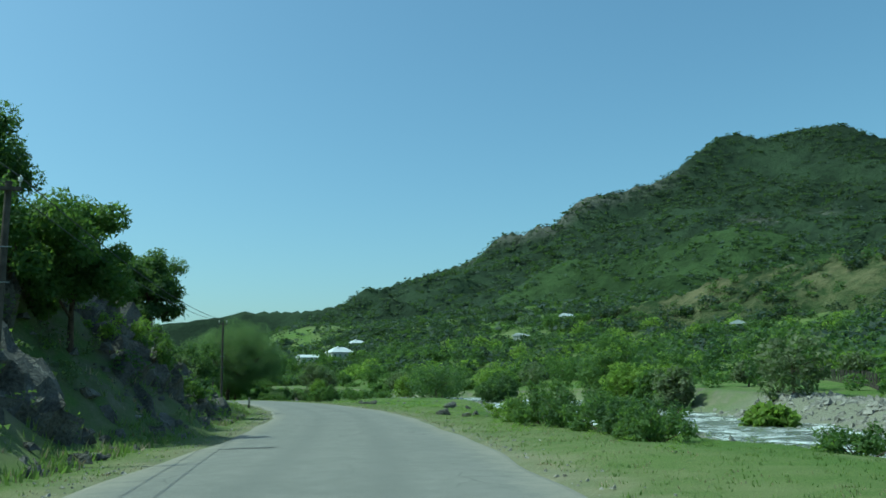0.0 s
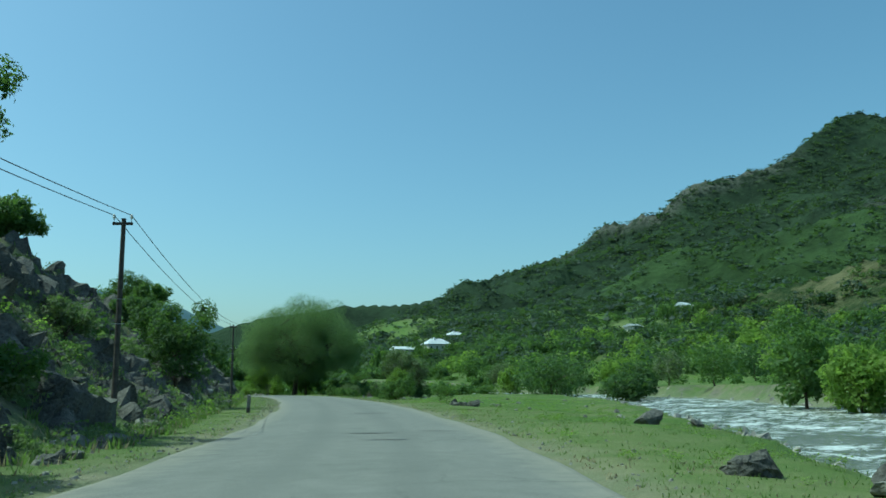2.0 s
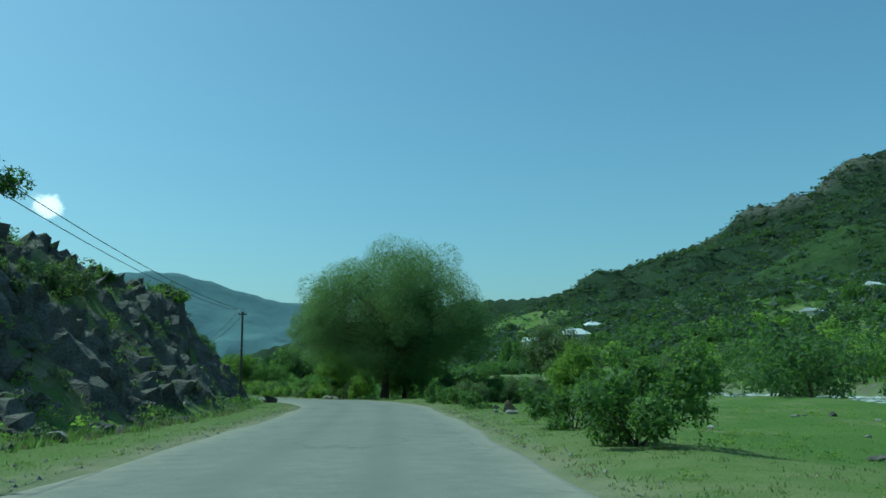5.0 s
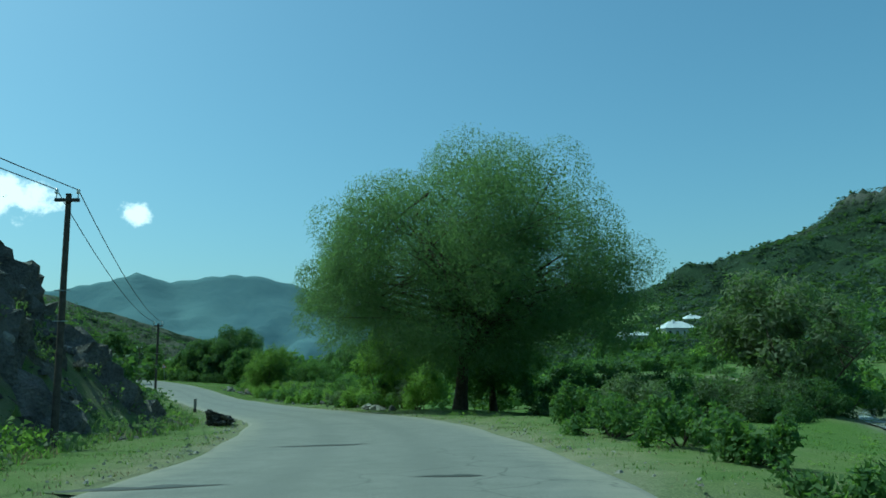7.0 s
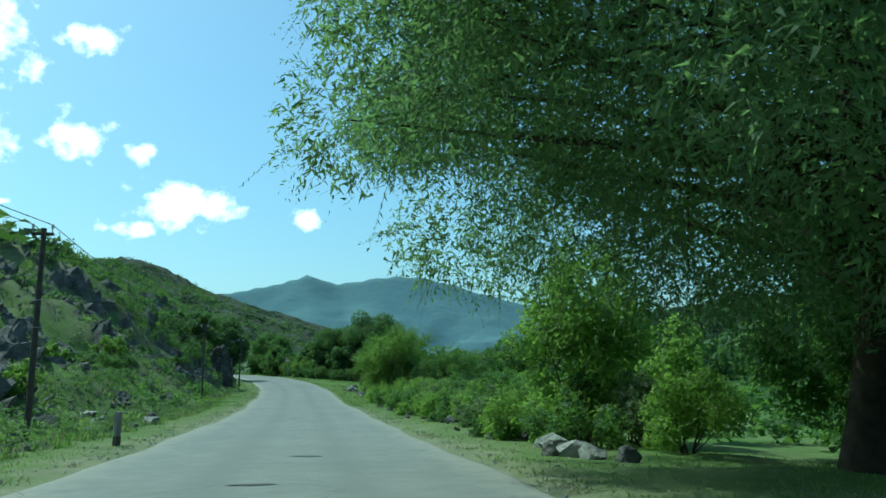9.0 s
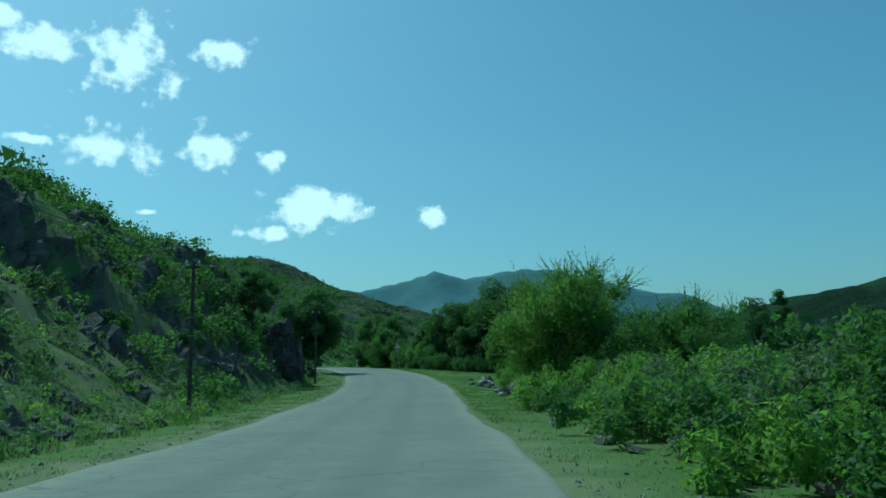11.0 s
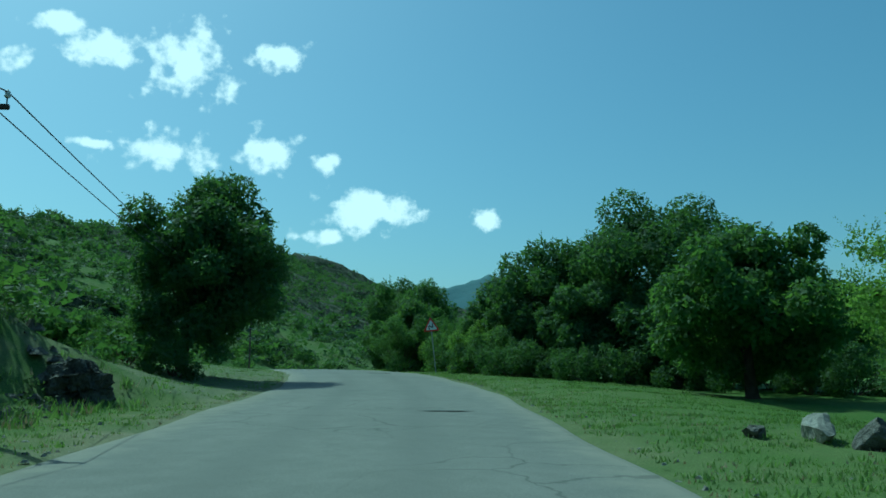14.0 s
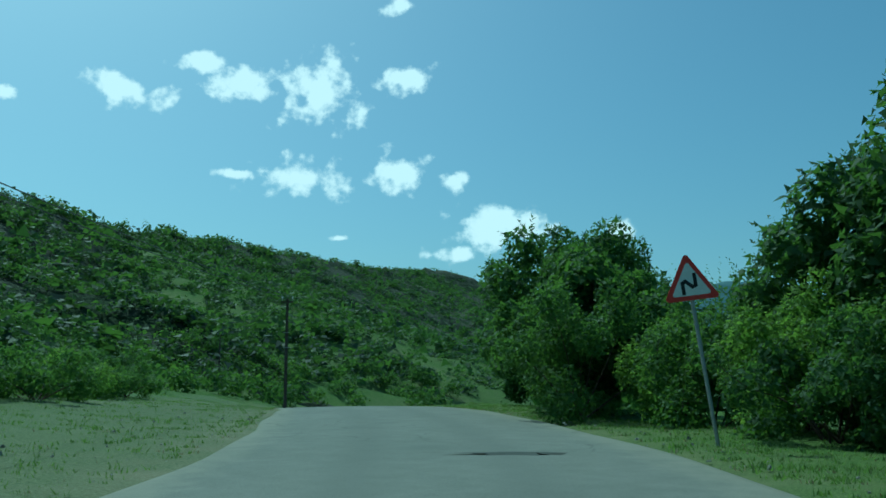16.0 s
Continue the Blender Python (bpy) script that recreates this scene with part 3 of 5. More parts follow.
def shoots(rng, starts, aims, length, per, leaf, width, sag):
    """Leafy twigs: bent lines that set out from the starts, with narrow leaves along both sides; the leaves' corners and the twigs' lines."""
    n = len(starts)
    ln = length * (0.5 + rng.rand(n))
    aims = aims / (np.linalg.norm(aims, axis=1, keepdims=True) + 1e-9)
    t = np.tile((np.arange(per) + 0.5) / per, n) + rng.normal(size=n * per) * 0.02
    i = np.repeat(np.arange(n), per)
    p = starts[i] + aims[i] * (ln[i] * t)[:, None]
    p[:, 2] -= sag * ln[i] * t * t
    along = aims[i].copy()
    along[:, 2] -= 2 * sag * t
    along /= np.linalg.norm(along, axis=1, keepdims=True) + 1e-9
    out = np.cross(along, rng.normal(size=p.shape))
    out /= np.linalg.norm(out, axis=1, keepdims=True) + 1e-9
    a = along * 0.75 + out * 0.8
    a[:, 2] -= sag * 0.25
    a /= np.linalg.norm(a, axis=1, keepdims=True)
    b = np.cross(a, along + rng.normal(size=p.shape) * 0.4)
    b /= np.linalg.norm(b, axis=1, keepdims=True) + 1e-9
    m = (leaf * (0.6 + 0.7 * rng.rand(len(p))) * (1.1 - 0.5 * np.clip(t, 0, 1)))[:, None]
    w = m * width / leaf
    up = np.cross(a, b) * w * 0.15
    quads = np.stack([p, p + a * m * 0.45 + b * w * 0.5 + up, p + a * m, p + a * m * 0.45 - b * w * 0.5 + up], 1)
    s = np.linspace(0, 1, 4)
    lines = starts[:, None] + aims[:, None] * (ln[:, None] * s)[..., None]
    lines[..., 2] -= sag * ln[:, None] * s * s
    return quads, lines


def crown_shoots(rng, cs, rs, middle, count, length, per, leaf, width, sag, lift=0.0):
    """Twigs over the outside of a crown's clumps."""
    k = rng.choice(len(cs), count, p=rs**2 / (rs**2).sum())
    d = rng.normal(size=(count, 3)) + 0.9 * (cs[k] - middle) / (np.linalg.norm(cs[k] - middle, axis=1, keepdims=True) + 1e-9)
    d /= np.linalg.norm(d, axis=1, keepdims=True)
    aim = d + rng.normal(size=d.shape) * 0.3 + (0, 0, lift)
    return shoots(rng, cs[k] + d * rs[k, None] * (0.3 + 0.5 * rng.rand(count))[:, None], aim, length, per, leaf, width, sag)


def tree_parts(rng, h, r, bole, trunk_r, clumps, count, leaf, width, lean=(0, 0), squash=1.0, droop=0.0, flat=0.9, low=-0.75, lump=0.3, limbs=9, stems=1, twigs=0, twig=0.6, per=10, sag=0.2, lift=0.3, narrow=0.4, skirt=0, fine=0, wood=0):
    """A tapered trunk with limbs, the crown's leaves, and so many of its thin twigs."""
    bare, fringe = [], None
    rz = (h - bole) / 2 * squash
    cz = h - rz
    cs, rs = puffs(rng, clumps, r, r, rz, cz, low, lump)
    cs[:, :2] += lean
    if skirt:                               # low hanging boughs round the rim
        a, q = np.arange(skirt) * 2.39996, 0.72 + 0.2 * rng.rand(skirt)
        low_z = 3.6 + 4.2 * rng.rand(skirt)
        q += 0.05 * (low_z - 3.6) / 4.2
        cs = np.vstack([cs, np.stack([np.cos(a) * q * r + lean[0], np.sin(a) * q * r + lean[1] * 0.6, low_z], 1)])
        rs = np.r_[rs, 0.65 + 0.5 * rng.rand(skirt)]
        clumps = len(cs)
    lines = []
    for s in range(stems):
        off = np.array([0.0, 0, 0]) if stems == 1 else np.array([*(rng.normal(size=2) * r * 0.12), 0])
        top = np.array([lean[0] * 0.8, lean[1] * 0.8, bole + (cz - bole) * 0.9]) + off * 4
        tr = limb(off - (0, 0, 0.3), top, rng, 8, 0.06)
        rad = trunk_r * np.linspace(1.25, 0.35, 8) / stems**0.5
        rad[0] *= 1.25
        lines.append((tr, rad))
        for k in rng.choice(clumps, min(limbs, clumps), replace=False):
            i = rng.randint(3, 8)
            lines.append((limb(tr[i], cs[k], rng), np.linspace(rad[i] * 0.6, 0.012, 6)))
            for _ in range(2):
                j = rng.randint(clumps)
                if np.linalg.norm(cs[j] - cs[k]) < r * 0.9:
                    m = lines[-1][0][3] if _ == 0 else lines[-2][0][3]
                    lines.append((limb(m, cs[j], rng, 5), np.linspace(rad[i] * 0.28, 0.008, 5)))
    low_side = (cs[:, 0] < -2.0) & (cs[:, 2] < 10.5) if fine else np.zeros(len(cs), int)
    q = np.concatenate([leaves(rng, cs, rs, count, leaf, width, flat, droop, 0.62), core(rng, cs[low_side == 0] * (0.94, 0.94, 0.97), rs[low_side == 0] * 0.85, count // (15 if fine else 8), min(leaf * (1.3 if skirt else 1.9), 0.34))])
    if twigs:
        more, sticks = crown_shoots(rng, cs, rs, np.array([lean[0], lean[1], cz]), twigs, twig, per, leaf * 1.1, leaf * narrow, sag, lift)
        q = np.concatenate([q, more])
        bare = sticks[:wood]
    if fine:                                # thin leafy twigs on the boughs over the road
        near = low_side == 1
        more, sticks = crown_shoots(rng, cs[near], rs[near] * 1.05, np.array([lean[0], lean[1], cz]), fine, 0.5, 13, 0.115, 0.034, 0.55, 0.0)
        fringe, bare = more, sticks[:wood]
    return tubes(lines, 5), q, [(p[[0, 1, 3]], (0.005, 0.0035, 0.0015)) for p in bare], fringe


def tree(name, x, y, seed, label, category="tree", group="", mat=None, z=None, **kw):
    rng = np.random.RandomState(seed)
    z = height(x, y) if z is None else z
    ob = holder(name, pose(x, y, z), label, category, group)
    (v, f), q, bare, fringe = tree_parts(rng, **kw)
    under("trunk", mesh_of("trunk", v, f, True), BARK, ob)
    if bare:
        v, f = tubes(bare, 3)
        tagged(under("twig", mesh_of("twig", v, f, True), BARK, ob), kind="stuff")
    if fringe is not None:
        under("hanging_foliage", leaf_mesh("hanging_foliage", fringe), mat or LEAF_MID, ob)
    under("crown", leaf_mesh("crown", slim(q) if mat is not LEAF_BRIGHT else q), mat or LEAF_MID, ob)
    return ob


def bush_parts(rng, h, r, count, leaf, width, clumps=9, droop=0.0):
    cs, rs = puffs(rng, clumps, r, r, h * 0.55, h * 0.45, -0.85, 0.4)
    cs[:, 2] = np.maximum(cs[:, 2], rs * 0.35)
    lines = [(limb((rng.normal() * 0.08, rng.normal() * 0.08, -0.15), c, rng, 5), np.linspace(0.03, 0.006, 5)) for c in cs[: min(8, clumps)]]
    spikes = rng.rand(clumps) < 0.5
    tips = cs[spikes] + np.stack([rng.normal(size=spikes.sum()) * 0.15 * r, rng.normal(size=spikes.sum()) * 0.15 * r, rs[spikes] * 0.9], 1)
    lines += [(limb(c, t + (t - c) * 0.4, rng, 4), np.linspace(0.012, 0.004, 4)) for c, t in zip(cs[spikes], tips)]
    cs2, rs2 = np.vstack([cs, tips]), np.r_[rs, rs[spikes] * 0.5]
    more, sticks = crown_shoots(rng, cs2, rs2, np.array([0, 0, h * 0.3]), count // 40, min(0.3, 0.2 * h + 0.08), 8, leaf, width * 0.8, 0.25, 0.5)
    return tubes(lines, 4), np.concatenate([leaves(rng, cs2, rs2, count * 4 // 5, leaf, width, 0.9, droop, 0.5), more, core(rng, cs, rs, count // 9, leaf * 1.8)])


def bush(x, y, seed, label, mat=None, group="roadside bushes", z=None, name="bush", **kw):
    rng = np.random.RandomState(seed)
    ob = holder(name, pose(x, y, height(x, y) if z is None else z, 0, 0, rng.rand() * 360), label, "bush", group)
    (v, f), q = bush_parts(rng, **kw)
    tagged(under("stem", mesh_of("stem", v, f, True), BARK, ob), kind="stuff")
    under("foliage", leaf_mesh("foliage", slim(q)), mat or LEAF_MID, ob)
    return ob


# the great round willow beside the bend
tree("willow_tree", 17.3, 157.2, 3, "great round willow with narrow grey-green leaves beside the road", mat=LEAF_WILLOW,
     h=15.3, r=10.3, bole=1.3, trunk_r=0.36, clumps=150, count=310000, leaf=0.128, width=0.047, lean=(0.9, -2.6), droop=0.25, low=-0.93, lump=0.17, limbs=100, squash=1.0, skirt=92, fine=5200, wood=3000,
     twigs=5200, twig=0.4, per=9, sag=0.7, lift=0.0, narrow=0.33)
tree("willow_tree", 19.5, 163.0, 4, "smaller willow crowding in behind the great one", mat=LEAF_MID, h=5.2, r=3.4, bole=0.8, trunk_r=0.25, clumps=40, count=16000, leaf=0.16, width=0.075, droop=0.3, low=-0.95, lump=0.3)
# low bright growth under and behind it
tree("sapling_tree", 12.0, 166.0, 5, "bright young tree among bushes", mat=LEAF_BRIGHT, h=6.2, r=2.1, bole=0.3, trunk_r=0.07, clumps=30, count=8000, leaf=0.14, width=0.08, low=-0.97, stems=3, lump=0.3, twigs=900, twig=0.6, per=9, sag=0.2, lift=0.4, narrow=0.5)
tree("sapling_tree", 14.5, 171.5, 6, "bright young tree among bushes", mat=LEAF_BRIGHT, h=4.2, r=2.2, bole=0.4, trunk_r=0.06, clumps=12, count=5000, leaf=0.2, width=0.11, stems=3)
# trees farther along the right
RIGHT_TREES = [(-5.8, 206.3, 5.9, 3.0, LEAF_FRESH, 11, "tall green tree with long upright leafy shoots"), (-1.2, 204.5, 4.2, 2.6, LEAF_MID, 12, "green bushy tree among brambles"),
               (-1.0, 212.5, 4.4, 2.8, LEAF_MID, 13, "green bushy tree among brambles"), (-8.6, 223, 2.2, 1.9, LEAF_BRIGHT, 14, "green bushy tree among brambles"),
               (-11.6, 229.4, 3.9, 1.8, LEAF_MID, 15, "green bushy tree among brambles"), (-13.8, 238.3, 5.4, 2.7, LEAF_BRIGHT, 16, "bright green bushy tree")]
for x, y, h, r, mat, seed, label in RIGHT_TREES:
    tree("bushy_tree", x, y, seed, label, group="trees right of the road", mat=mat, h=h, r=r, bole=0.6, trunk_r=0.12, clumps=40, count=30000 if seed == 11 else 14000, leaf=0.11, width=0.066, low=-0.97, lump=0.42, stems=3, limbs=14, twigs=1500 if seed == 11 else 900, twig=1.0 if seed == 11 else 0.7, per=20 if seed == 11 else 14, sag=0.12, lift=0.5, narrow=0.5, wood=1500 if seed == 11 else 300)
DARK_TREES = [(-26.2, 260.4, 10.6, 5.6, 21), (-31.4, 259.6, 8.6, 3.9, 28), (-18.6, 254.5, 5.2, 3.2, 22), (-34.4, 260.8, 6.4, 3.2, 23), (-19.8, 246.5, 6.2, 3.2, 24), (-46.8, 270.2, 7.5, 3.8, 25), (-43.6, 264.8, 4.8, 2.5, 26), (-51.0, 275.5, 5.0, 2.6, 27), (-28.4, 256.2, 5.2, 2.9, 32), (-23.6, 254.6, 4.6, 2.8, 34), (-32.6, 258.6, 4.6, 2.5, 36)]
for x, y, h, r, seed in DARK_TREES:
    tree("broadleaf_tree", x, y, seed, "green spreading tree with a dense crown" if seed in (22, 24, 26) else "dark spreading walnut tree with a dense crown", group="dark trees past the bend", mat=LEAF_MID if seed in (22, 24, 26) else LEAF_DARK,
         h=h, r=r, bole=0.3, trunk_r=0.22, clumps=44, count=40000 if seed == 21 else 20000, leaf=0.21, width=0.14, low=-0.97, lump=0.34, twigs=450, twig=0.5, per=6, sag=0.1, lift=0.3, narrow=0.6)
for x, y, h, r, seed in [(3.9, 313.6, 13.6, 1.6, 55), (0.1, 302.0, 11.0, 2.9, 56), (-8.3, 299.4, 9.8, 3.6, 57)]:
    tree("poplar_tree" if seed == 55 else "broadleaf_tree", x, y, seed, "slender dark poplar far across the meadow" if seed == 55 else "dark round tree far across the meadow", group="trees far across the meadow", mat=LEAF_DARK,
         h=h, r=r, bole=0.8, trunk_r=0.16, clumps=26, count=4000, leaf=0.34, width=0.22, low=-0.97, lump=0.3, limbs=6)
tree("mulberry_tree", -39.4, 238.3, 31, "dark mulberry tree with a bare trunk and low crown", mat=LEAF_DARK,
     h=8.0, r=3.0, bole=0.6, trunk_r=0.2, clumps=40, count=26000, leaf=0.17, width=0.11, lean=(0.9, 0.4), low=-0.97, lump=0.46, twigs=1200, twig=0.5, per=6, sag=0.3, lift=0.1, narrow=0.6)
tree("sapling_tree", -38.4, 262.2, 37, "twiggy young tree behind the warning sign", mat=LEAF_MID, h=3.9, r=1.7, bole=0.4, trunk_r=0.06, clumps=16, count=3500, leaf=0.11, width=0.07, low=-0.95, stems=3, lump=0.4, twigs=500, twig=0.9, per=11, sag=0.1, lift=0.6, narrow=0.5)
tree("sapling_tree", -15.1, 230.8, 38, "thin young tree with a bare stem among the stones", mat=LEAF_BRIGHT, h=3.0, r=0.7, bole=0.9, trunk_r=0.05, clumps=9, count=500, leaf=0.11, width=0.07, low=-0.9, lump=0.4, twigs=90, twig=0.35, per=8, sag=0.15, lift=0.3, narrow=0.5)
tree("shrubby_tree", 33.4, 150.5, 33, "dusty grey-green willow shrub on the meadow", mat=LEAF_DUSTY, h=6.9, r=3.9, bole=0.4, trunk_r=0.12, clumps=30, count=11000, leaf=0.28, width=0.12, stems=3, droop=0.2, low=-0.98)
tree("shrubby_tree", 26.3, 113.0, 35, "slim bright green tree beside the meadow brook", mat=LEAF_BRIGHT, h=3.1, r=1.2, bole=0.2, trunk_r=0.05, clumps=14, count=3000, leaf=0.13, width=0.075, stems=3, low=-0.97, twigs=500, twig=0.5, per=9, sag=0.2, lift=0.4, narrow=0.5)
# trees on the rocky slope to the left
for x, y, h, r, seed, mat in [(7.0, 74.5, 5.2, 2.4, 54, LEAF_DARK), (-1.0, 21, 4.2, 2.2, 41, LEAF_MID), (-3.5, 27, 4.4, 2.4, 42, LEAF_DARK), (2.8, 40, 4.7, 1.5, 43, LEAF_DARK), (2.2, 48.5, 4.8, 2.1, 44, LEAF_DARK), (0.6, 22.6, 4.8, 1.6, 53, LEAF_MID),
                              (3.8, 84, 3.0, 1.7, 45, LEAF_DARK), (-0.6, 110, 4.6, 2.6, 46, LEAF_DARK), (2.0, 101, 3.0, 1.9, 47, LEAF_MID), (0.0, 66, 2.6, 1.9, 48, LEAF_MID),
                              (2.2, 132.6, 2.0, 1.0, 52, LEAF_DARK)]:
    tree("hillside_tree", x, y, seed, "small dark tree rooted on the rocky slope", group="trees on the rocky slope", mat=mat, h=h, r=r, bole=0.7, trunk_r=0.1,
         clumps=26, count=9000, leaf=0.15, width=0.095, low=-0.8, lump=0.45, twigs=180, twig=0.4, per=6, sag=0.1, lift=0.25, narrow=0.55)

# bushes along the road
BEND_BUSHES = [(-42.5, 261.2, 3.6, 1.8, 0), (-39.6, 261.6, 2.8, 1.5, 1), (-38.6, 260.0, 2.6, 1.5, 0), (-36.2, 258.2, 2.6, 1.6, 1), (-34.2, 257.4, 2.8, 1.7, 0),
               (-3.6, 204.8, 1.4, 1.0, 1), (-5.0, 208.6, 1.9, 1.4, 1), (-7.4, 210.4, 1.4, 1.5, 1), (-9.0, 213.6, 1.2, 1.4, 1), (-3.8, 201.6, 1.9, 1.6, 1), (-38.3, 236.8, 1.8, 1.4, 2), (-40.3, 236.5, 1.9, 1.5, 0),
               (-10.2, 217.8, 1.3, 1.5, 1), (15.2, 13.4, 0.7, 1.3, 0), (16.0, 15.6, 1.0, 1.5, 2), (16.7, 18.0, 1.3, 1.2, 0), (17.2, 20.2, 1.1, 1.6, 2),
               (17.2, 22.6, 1.5, 1.0, 0)]
# The last four take the dark leaves for the shade on the undergrowth.
VERGE_BUSHES = [(17.8, 24.6, 1.1, 1.5, 0), (18.4, 27.6, 0.8, 1.3, 1), (19.2, 30.0, 0.6, 1.0, 1), (19.9, 32.6, 0.8, 0.9, 1), (18.6, 10, 0.6, 1.0, 0),
                (23.6, 79.7, 1.3, 0.7, 4), (22.4, 92, 1.7, 1.5, 0), (22.5, 152.0, 2.0, 1.9, 2), (25.0, 154.5, 2.6, 2.3, 2), (27.6, 152.8, 2.4, 2.2, 2), (24.6, 158.5, 2.8, 2.3, 0), (22.6, 98, 1.2, 1.2, 0), (22.6, 119.5, 0.55, 0.8, 0),
                (22.3, 122.5, 0.65, 0.9, 0), (22.0, 125.5, 0.75, 1.0, 0), (21.4, 129.5, 0.85, 1.1, 0), (21.0, 133.3, 1.25, 0.8, 0), (24.4, 141, 1.6, 1.8, 3),
                (30, 146, 2.2, 2.2, 3), (28.0, 146.5, 1.5, 1.7, 2), (30.6, 144.2, 1.3, 1.6, 2), (33.2, 146.6, 1.6, 1.8, 2), (35.8, 149.2, 1.5, 1.7, 2)]
BUSHES = BEND_BUSHES + VERGE_BUSHES
rng = np.random.RandomState(77)
for k in range(30):                         # the bramble hedge past the willow
    y = 162 + 46 * k / 29
    x = np.interp(y, ROAD[:, 1], ROAD[:, 0])
    for out in (7.4, 9.8):
        place = (x + out + rng.normal() * 0.35, y + rng.normal() * 0.6, (0.7 if out < 8 else 1.6) + 0.5 * rng.rand(), 1.1 + 0.5 * rng.rand(), rng.choice([0, 0, 1, 1, 1, 3]))
        if out > 8 or y < 202:              # open grass round the boulder
            BUSHES.append(place)
for k in range(6):
    y = 208 + 18 * k / 5
    x = np.interp(y, ROAD[:, 1], ROAD[:, 0])
    BUSHES.append((x + 9 + rng.normal() * 0.8, y + 3 + rng.normal(), 1.2 + 0.7 * rng.rand(), 1.3 + 0.5 * rng.rand(), rng.choice([0, 1, 2])))
for k in range(16):                         # scrub round the mulberry and along the lay-by
    y = 231 + 34 * k / 15
    x = np.interp(y, ROAD[:, 1], ROAD[:, 0])
    BUSHES.append((x - 13.5 - 3.5 * rng.rand(), y + rng.normal(), 1.1 + 1.0 * rng.rand(), 1.2 + 0.7 * rng.rand(), rng.choice([0, 0, 1, 2])))
for k in range(13):                         # scrub under the walnut and its neighbours; dark leaves stand in for shade
    BUSHES.append((-35.5 + 19 * k / 12, 256.5 - 5.5 * k / 12 + 0.7 * rng.normal(), 1.3 + 0.7 * rng.rand(), 1.5 + 0.5 * rng.rand(), 2))
for k in range(40):                         # the foot of the left slope
    y = 12 + 214 * k / 39 + rng.normal() * 2
    x = np.interp(y, ROAD[:, 1], ROAD[:, 0])
    BUSHES.append((x - HALF - np.interp(y, LEFT[:, 0], LEFT[:, 1]) - 1.5 - 4.5 * rng.rand() - 0.25 * max(0, y - 150) / 10, y, 0.6 + 0.8 * rng.rand(), 0.6 + 0.6 * rng.rand(), rng.choice([0, 1, 2, 3])))
KINDS = [(LEAF_MID, "dense green bramble bush beside the road"), (LEAF_BRIGHT, "bright yellow-green bush beside the road"), (LEAF_DARK, "dark green bush beside the road"), (LEAF_DUSTY, "dusty grey-green bush beside the road")]
for k, (x, y, h, r, kind) in enumerate(BUSHES):
    if kind == 4:
        tree("sapling_tree", x, y, 200 + k, "sparse feathery young tree on the meadow", mat=LEAF_MID, h=h, r=r, bole=0.15, trunk_r=0.025, clumps=8, count=260, leaf=0.1, width=0.04, stems=3, limbs=4, twigs=170, twig=0.4, per=9, sag=0.2, lift=0.5, narrow=0.35)
        continue
    bush(x, y, 200 + k, KINDS[kind][1], KINDS[kind][0], h=h, r=r, count=int(1350 * r * (h + 0.6)), leaf=0.1, width=0.066, clumps=int(6 + 3 * r))


def scatter(name, places, sizes, mat, label, seed, count=220, leaf=0.5, kinds=5, category="woods", bole=0.12):
    """Many far trees or shrubs, joined: each a turned and stretched copy of a few crowns."""
    rng = np.random.RandomState(seed)
    forms = []
    for _ in range(kinds):
        cs, rs = puffs(rng, 11, 0.5, 0.5, 0.42, 0.5, -0.8, 0.4)
        forms.append(leaves(rng, cs, rs * 1.02, max(9, int(count * 0.46)), leaf * 1.2, leaf * 0.95, 0.9, 0.0, 0.6)[:, 1:])
        forms[-1] = np.concatenate([forms[-1], core(rng, cs, rs, max(4, count // (12 if leaf > 0.15 else 7)), max(leaf * 1.9, 0.3) if leaf > 0.15 else leaf * 1.8, 3)])
    out = []
    for (x, y, z), (w, h) in zip(places, sizes):
        q, a = forms[rng.randint(kinds)], rng.rand() * 6.28
        c, s = math.cos(a), math.sin(a)
        out.append(np.stack([(q[..., 0] * c - q[..., 1] * s) * w + x, (q[..., 0] * s + q[..., 1] * c) * w + y, q[..., 2] * h + z - bole * h], -1))
    thing(name, leaf_mesh(name, np.concatenate(out)), mat, label, category, kind="stuff")


def on_grid(hill, x, y):
    gx, gy, z = hill
    i, j = np.clip((x - gx[0]) / (gx[1] - gx[0]), 0, len(gx) - 2), np.clip((y - gy[0]) / (gy[1] - gy[0]), 0, len(gy) - 2)
    a, b = i.astype(int), j.astype(int)
    u, v = i - a, j - b
    return z[b, a] * (1 - u) * (1 - v) + z[b, a + 1] * u * (1 - v) + z[b + 1, a] * (1 - u) * v + z[b + 1, a + 1] * u * v


def surface(x, y):
    """The highest of the ground and the hills."""
    z = land(x, y)[0]
    for hill in (EAST, SPUR, DRY, WEST):
        gx, gy, _ = hill
        inside = (x > gx[0]) & (x < gx[-1]) & (y > gy[0]) & (y < gy[-1])
        z = np.where(inside, np.maximum(z, on_grid(hill, x, y)), z)
    return z


def sow(seed, n, x0, x1, y0, y1, keep):
    r = np.random.RandomState(seed)
    x, y = r.uniform(x0, x1, n), r.uniform(y0, y1, n)
    k = keep(x, y, r)
    return x[k], y[k], r


def plant(name, seed, n, area, keep, mat, label, w, h, **kw):
    x, y, r = sow(seed, n, *area, keep)
    z = surface(x, y)
    f = 0.7 + 0.6 * r.rand(len(x))
    scatter(name, np.stack([x, y, z], 1), np.stack([w * f, h * f * (0.8 + 0.4 * r.rand(len(x)))], 1), mat, label, seed, **kw)


